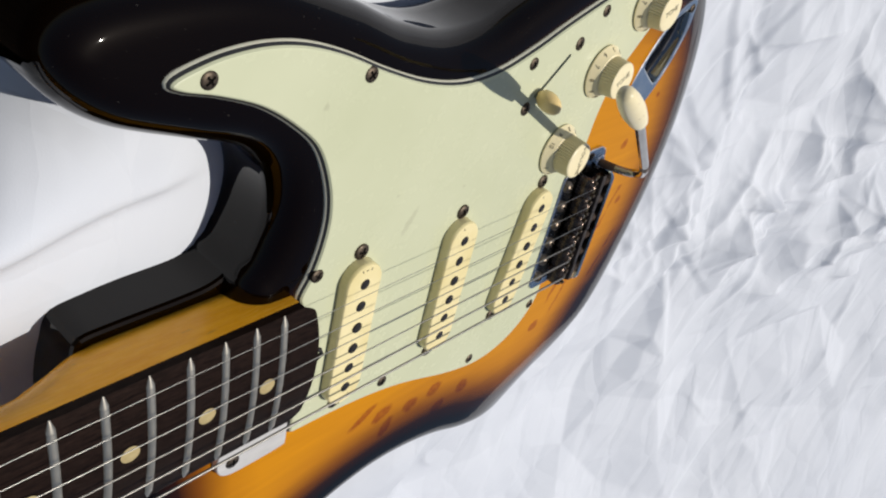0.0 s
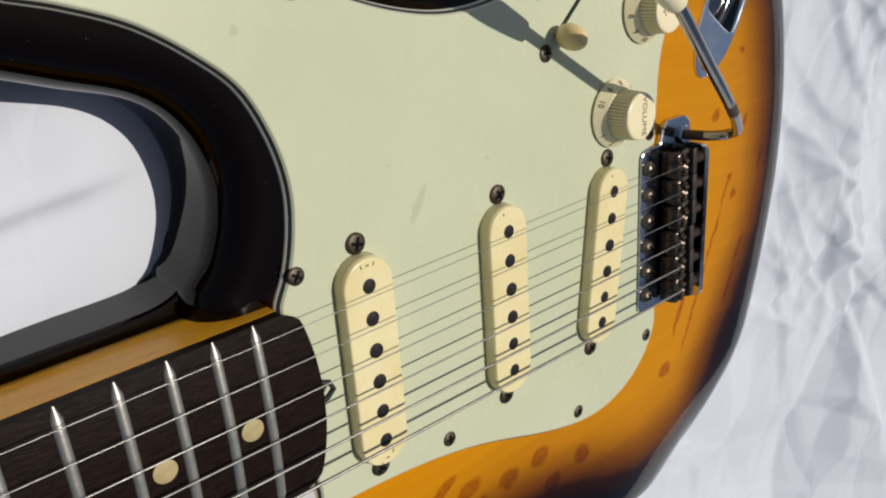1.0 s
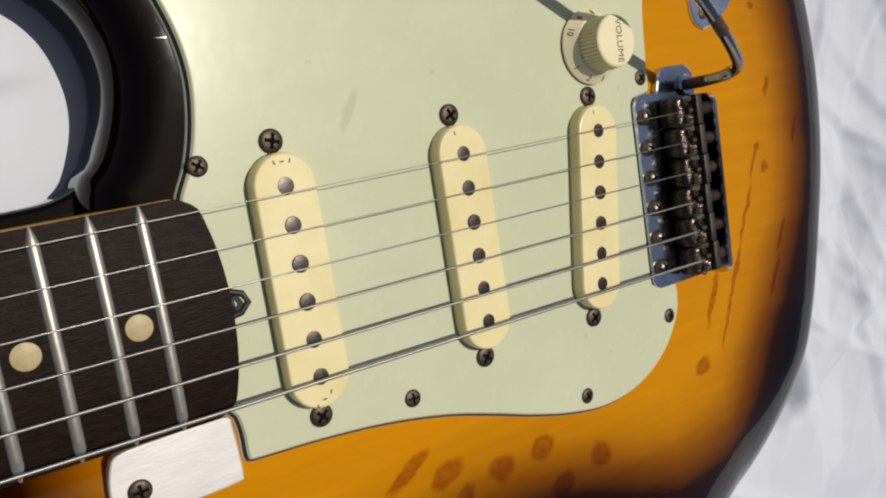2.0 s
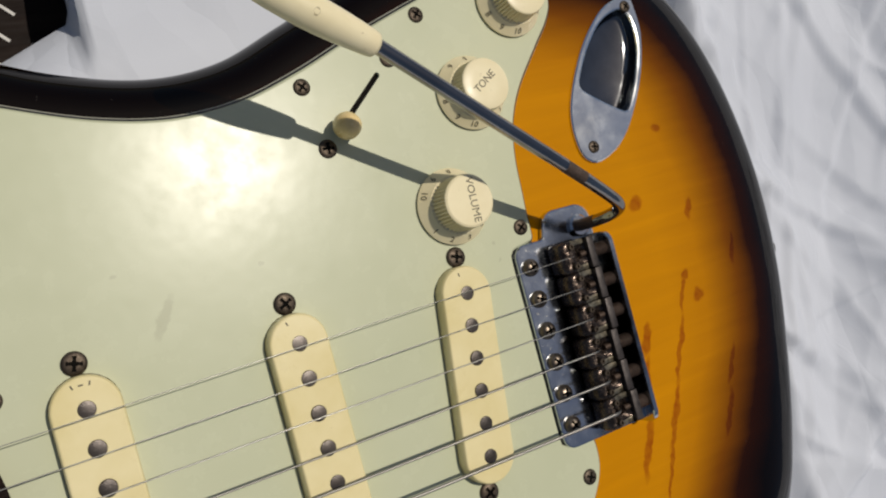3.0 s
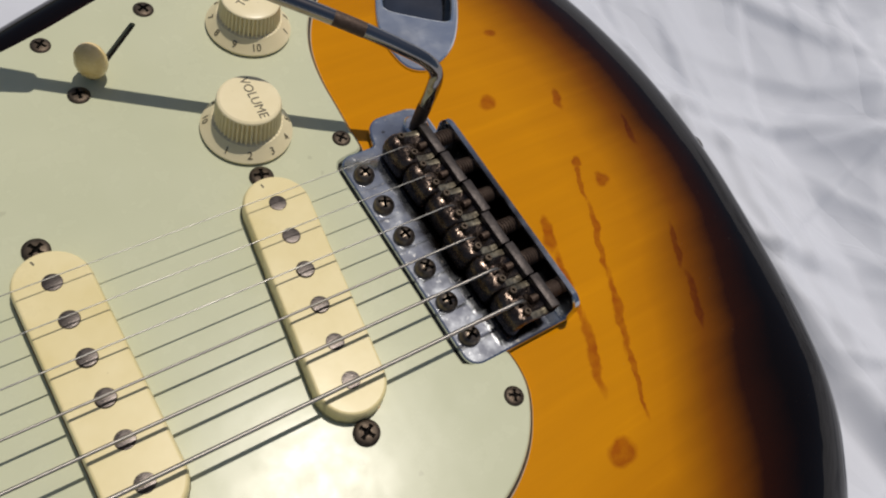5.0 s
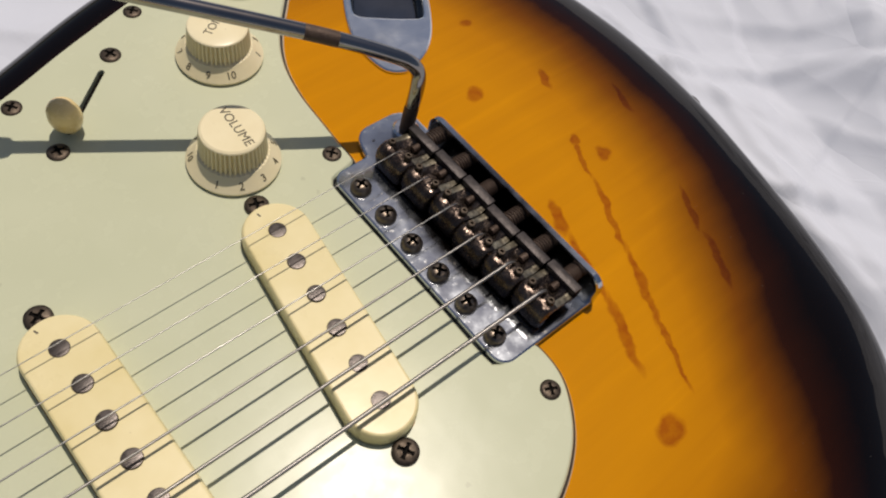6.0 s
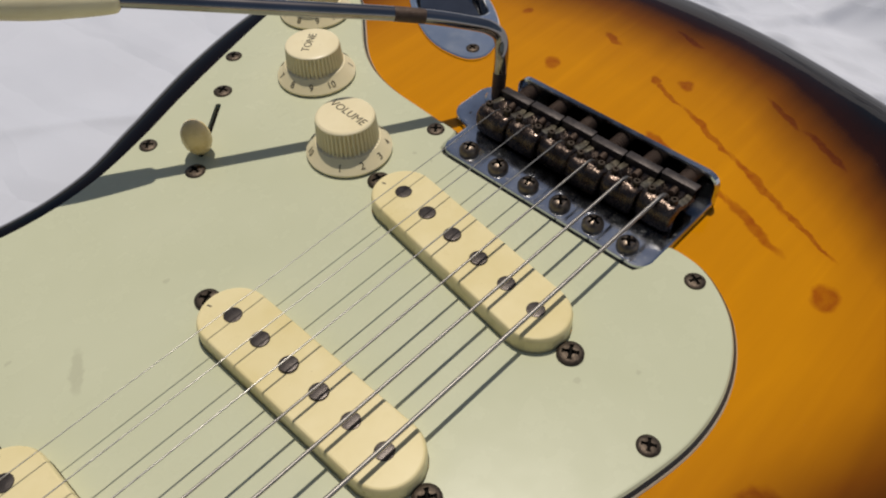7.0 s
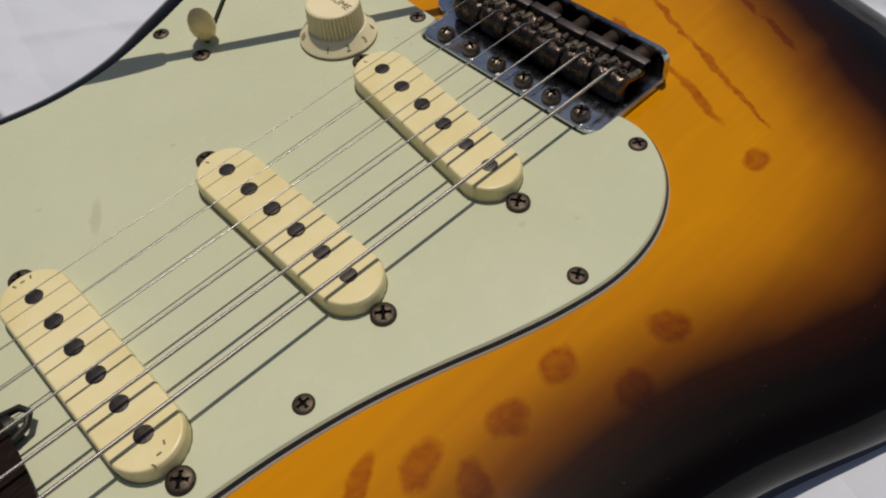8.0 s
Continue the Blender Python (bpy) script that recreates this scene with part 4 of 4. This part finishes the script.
def build_arm():
    """Tremolo arm: bent chromed rod and a cream plastic grip."""
    line = spline([(0.0240, 0.0372, 0.0465), (0.0246, 0.0374, 0.0540), (0.0262, 0.0381, 0.0625), (0.0271, 0.0394, 0.0670), (0.0255, 0.0411, 0.0702), (0.0205, 0.0445, 0.0732), (0.0040, 0.0550, 0.0795), (-0.0270, 0.0762, 0.0876), (-0.0560, 0.0963, 0.0949), (-0.0640, 0.1015, 0.0963)], 0.0015, closed=False)
    arm = part("tremolo_arm", tube(line, 0.0021, 20), ROD, guitar, "chrome tremolo arm with worn dark patches")
    tip, junction = Vector((-0.0908, 0.1170, 0.1012)), Vector((-0.0566, 0.0967, 0.0950))
    axis = tip - junction
    rows = [(0.0, 0.0022), (0.012, 0.0029), (0.05, 0.0035), (0.25, 0.0042), (0.48, 0.0046), (0.70, 0.0043), (0.86, 0.0037), (0.95, 0.0029), (0.985, 0.0019), (1.0, 0.0006)]
    fine = spline([(u, r) for u, r in rows], 0.02, closed=False)
    part("grip", tube([junction + axis * u for u, _ in fine], [float(r) for _, r in fine], 24), CREAM, arm, "cream plastic grip")
    n = axis.normalized()
    out = (Vector((0, -0.35, 1)) - n * Vector((0, -0.35, 1)).dot(n)).normalized()
    spot = part("mould_mark", revolve([(0.0009, -0.0004), (0.0011, 0.0001), (0.0008, 0.00022), (0.0004, 0.00008)], 20), MOULD, arm, "small dirty moulding mark")
    spot.matrix_basis = Matrix.Translation(junction + axis * 0.48 + out * 0.00435) @ out.to_track_quat("Z", "Y").to_matrix().to_4x4()
    band = [p for p in line if 0.0005 < p[0] < 0.0085 and p[2] > 0.075]
    part("worn_band", tube(band, 0.00213, 20), RUST, arm, "dark worn band")
    foot = [p for p in line if p[2] < 0.0585]
    part("rusty_foot", tube(foot, 0.00213, 20), RUST, arm, "rusty threaded foot")


build_arm()


def build_jack():
    """Boat-shaped chrome plate with a sunken cup."""
    z = TOP + 0.0012
    bm = bmesh.new()
    rows = [[(x, y, zz) for x, y in inset(jack_rim, d)] for d, zz in ((0, TOP - 0.0006), (0, z - 0.0004), (0.0005, z))]
    made = loft(bm, rows)
    def floor_z(x, y, f):
        """The cup's floor slopes down to its straight end."""
        u = float(np.dot(np.array((x, y)) - JC, JU))
        return z - 0.0002 - f * (0.0046 + 0.0022 * min(1.0, max(0.0, (0.026 - u) / 0.038)))
    lip = loft(bm, [[(x, y, z) for x, y in inset(jack_cup, -0.0006)], [(x, y, z - 0.0002) for x, y in inset(jack_cup, 0.0)], [(x, y, z - 0.0008) for x, y in inset(jack_cup, 0.0003)]])
    edges = [bm.edges.get((a, b)) for ring in (made[-1], lip[0]) for a, b in zip(ring, ring[1:] + ring[:1])]
    bmesh.ops.triangle_fill(bm, edges=edges, use_beauty=True)
    jack = part("jack_plate", bm, JACK, guitar, "tarnished chrome boat-shaped jack plate with recessed cup", sharp=12)
    bm = bmesh.new()
    bowl = loft(bm, [[(x, y, floor_z(x, y, f)) for x, y in inset(jack_cup, d)] for d, f in ((0.00005, 0.08), (0.0006, 0.35), (0.0011, 0.75), (0.0018, 0.95), (0.0028, 1.0))])
    bmesh.ops.triangle_fill(bm, edges=[bm.edges.get((a, b)) for a, b in zip(bowl[-1], bowl[-1][1:] + bowl[-1][:1])], use_beauty=True)
    part("cup", bm, CUP, jack, "polished recessed cup, coloured dark for what it reflects")
    for x, y in ((0.0728, 0.1128), (0.0412, 0.0632)):
        place_screw(SCREW_MESH, x, y, z, jack, 0.85)
    return jack


build_jack()


# ---------------------------------------------------------------- neck and strings
def fret_x(n):
    return 0.0123 - 0.6477 * 2 ** (-n / 12)


NUT = fret_x(0)


def half_width(x):
    return 0.0210 + (0.0281 - 0.0210) * (x - NUT) / (-0.170 - NUT)


def board_z(y):
    return 0.0539 - 0.0019 * (y / 0.028) ** 2


def build_neck():
    xs = [-0.1715, -0.178, -0.20, -0.225, -0.236, -0.244, -0.252, -0.262, -0.275, -0.30, -0.34, -0.42, -0.52, NUT - 0.004]
    rings = []
    for x in xs:
        w = half_width(x)
        k = min(1.0, max(0.0, (-0.236 - x) / 0.034))
        k = k * k * (3 - 2 * k)
        depth = 0.0200 - 0.004 * k
        ring = []
        for i in range(25):
            a = math.pi * i / 24
            e = 0.22 + 0.60 * k
            cx, cz = math.cos(a), math.sin(a)
            ring.append((x, w * math.copysign(abs(cx) ** e, cx), 0.0485 - 0.0015 - depth * abs(cz) ** e))
        ring = [(x, w, 0.0485)] + ring + [(x, -w, 0.0485)]
        rings.append(ring)
    bm = bmesh.new()
    made = loft(bm, rings)
    bm.faces.new(made[0][::-1])
    bm.faces.new(made[-1])
    neck = part("neck", bm, MAPLE, guitar, "amber-lacquered maple neck")

    bm = bmesh.new()
    cols = np.sign(np.linspace(-1, 1, 29)) * (1 - (1 - abs(np.linspace(-1, 1, 29))) ** 1.4)
    rows, along = [], np.linspace(0, 1, 40) ** 1.5
    def end(u):
        return -0.1632 - 0.0042 * abs(u) ** 2.2 - 0.0040 * (max(0, abs(u) - 0.86) / 0.14) ** 2
    top = []
    for s in along:
        row = []
        for u in cols:
            x = end(u) + s * (NUT - end(u))
            y = u * half_width(x) * 0.998
            row.append((x, y, board_z(u * 0.028)))
        top.append(row)
    rings = [[(x, y, 0.0485) for x, y, _ in (row[0],)] + row + [(x, y, 0.0485) for x, y, _ in (row[-1],)] for row in top]
    made = loft(bm, rings)
    bm.faces.new(made[0][::-1])
    bm.faces.new(made[-1])
    part("fretboard", bm, ROSEWOOD, neck, "dark rosewood fingerboard", smooth=True)

    # one fret, scaled across to each width
    bm = bmesh.new()
    rings = []
    for u in np.linspace(-1, 1, 17):
        squeeze = 1 - 0.75 * max(0.0, (abs(u) - 0.965) / 0.035)
        y = u * 0.028
        rings.append([(0.00145 * math.cos(a) * squeeze, y, board_z(y) - 0.0539 - 0.0002 + 0.00115 * math.sin(a) * squeeze) for a in np.linspace(0, math.pi, 9)])
    made = loft(bm, rings)
    bm.faces.new(made[0][::-1])
    bm.faces.new(made[-1])
    mesh = None
    for n in range(1, 22):
        ob = part("fret", mesh or bm, FRETS, neck)
        mesh = ob.data
        ob.matrix_basis = Matrix.Translation((fret_x(n), 0, 0.0539)) @ Matrix.Diagonal((1, half_width(fret_x(n)) / 0.028, 1, 1))
    dot = None
    for n in (3, 5, 7, 9, 12, 15, 17, 19, 21):
        x = (fret_x(n) + fret_x(n - 1)) / 2
        for y in ((-0.0095, 0.0095) if n == 12 else (0.0,)):
            ob = part("dot_inlay", dot or revolve([(0.0032, -0.0012), (0.0032, 0.0001), (0.0030, 0.00018)], 28), CLAY, neck)
            dot = ob.data
            ob.matrix_basis = pose(x, y, board_z(y))
    part("nut", box(NUT - 0.0035, NUT, -0.0211, 0.0211, 0.0485, 0.0560, 0.0006), COVER, neck, "cream bone nut")
    # the end of the truss rod between the board and the guard
    rod = tube([(-0.1690, -0.0005, 0.0485), (-0.1618, -0.0005, 0.0485)], [0.0036, 0.0032], 20)
    part("truss_rod_nut", merge(rod, tube([(-0.1640, 0.0032, 0.0500), (-0.1592, 0.0015, 0.0506), (-0.1580, -0.0010, 0.0506), (-0.1600, -0.0034, 0.0500), (-0.1640, -0.0042, 0.0495)], 0.0009, 10)), DARK, neck, "blackened truss rod end")
    return neck


build_neck()

GAUGES = (0.00026, 0.00032, 0.00042, 0.00064, 0.00088, 0.00110)
for i, (y, x, g) in enumerate(zip(STRING_Y, SADDLE_X, GAUGES)):
    yn = 0.0158 - i * 0.00696
    zb = BRIDGE_TOP + 0.0082 + g / 2
    pts = [(NUT, yn, 0.0562), (-0.30, yn + (y - yn) * (-0.30 - NUT) / (x - NUT), 0.0562 + (zb - 0.0562) * (-0.30 - NUT) / (x - NUT)), (x - 0.001, y, zb), (x + 0.0004, y, zb), (x + 0.0022, y, zb - 0.0006), (x + 0.0040, y, zb - 0.0022), (x + 0.0052, y, zb - 0.0050)]
    part("string", tube(pts, g / 2, 10), WOUND if i > 2 else STRING, guitar, "wound nickel string" if i > 2 else "thin plain steel string")


def build_strap_button():
    c, d = Vector((0.1278, 0.0045, 0.0235)), Vector((1, -0.08, 0)).normalized()
    rows = [(0.0065, 0.0), (0.0062, 0.0008), (0.0040, 0.0020), (0.0036, 0.0055), (0.0046, 0.0075), (0.0066, 0.0088), (0.0070, 0.0098), (0.0064, 0.0106), (0.0030, 0.0110)]
    part("strap_button", tube([c + d * (h - 0.001) for _, h in rows], [r * 0.78 for r, _ in rows], 28), DARK, guitar, "dark metal strap button")


build_strap_button()
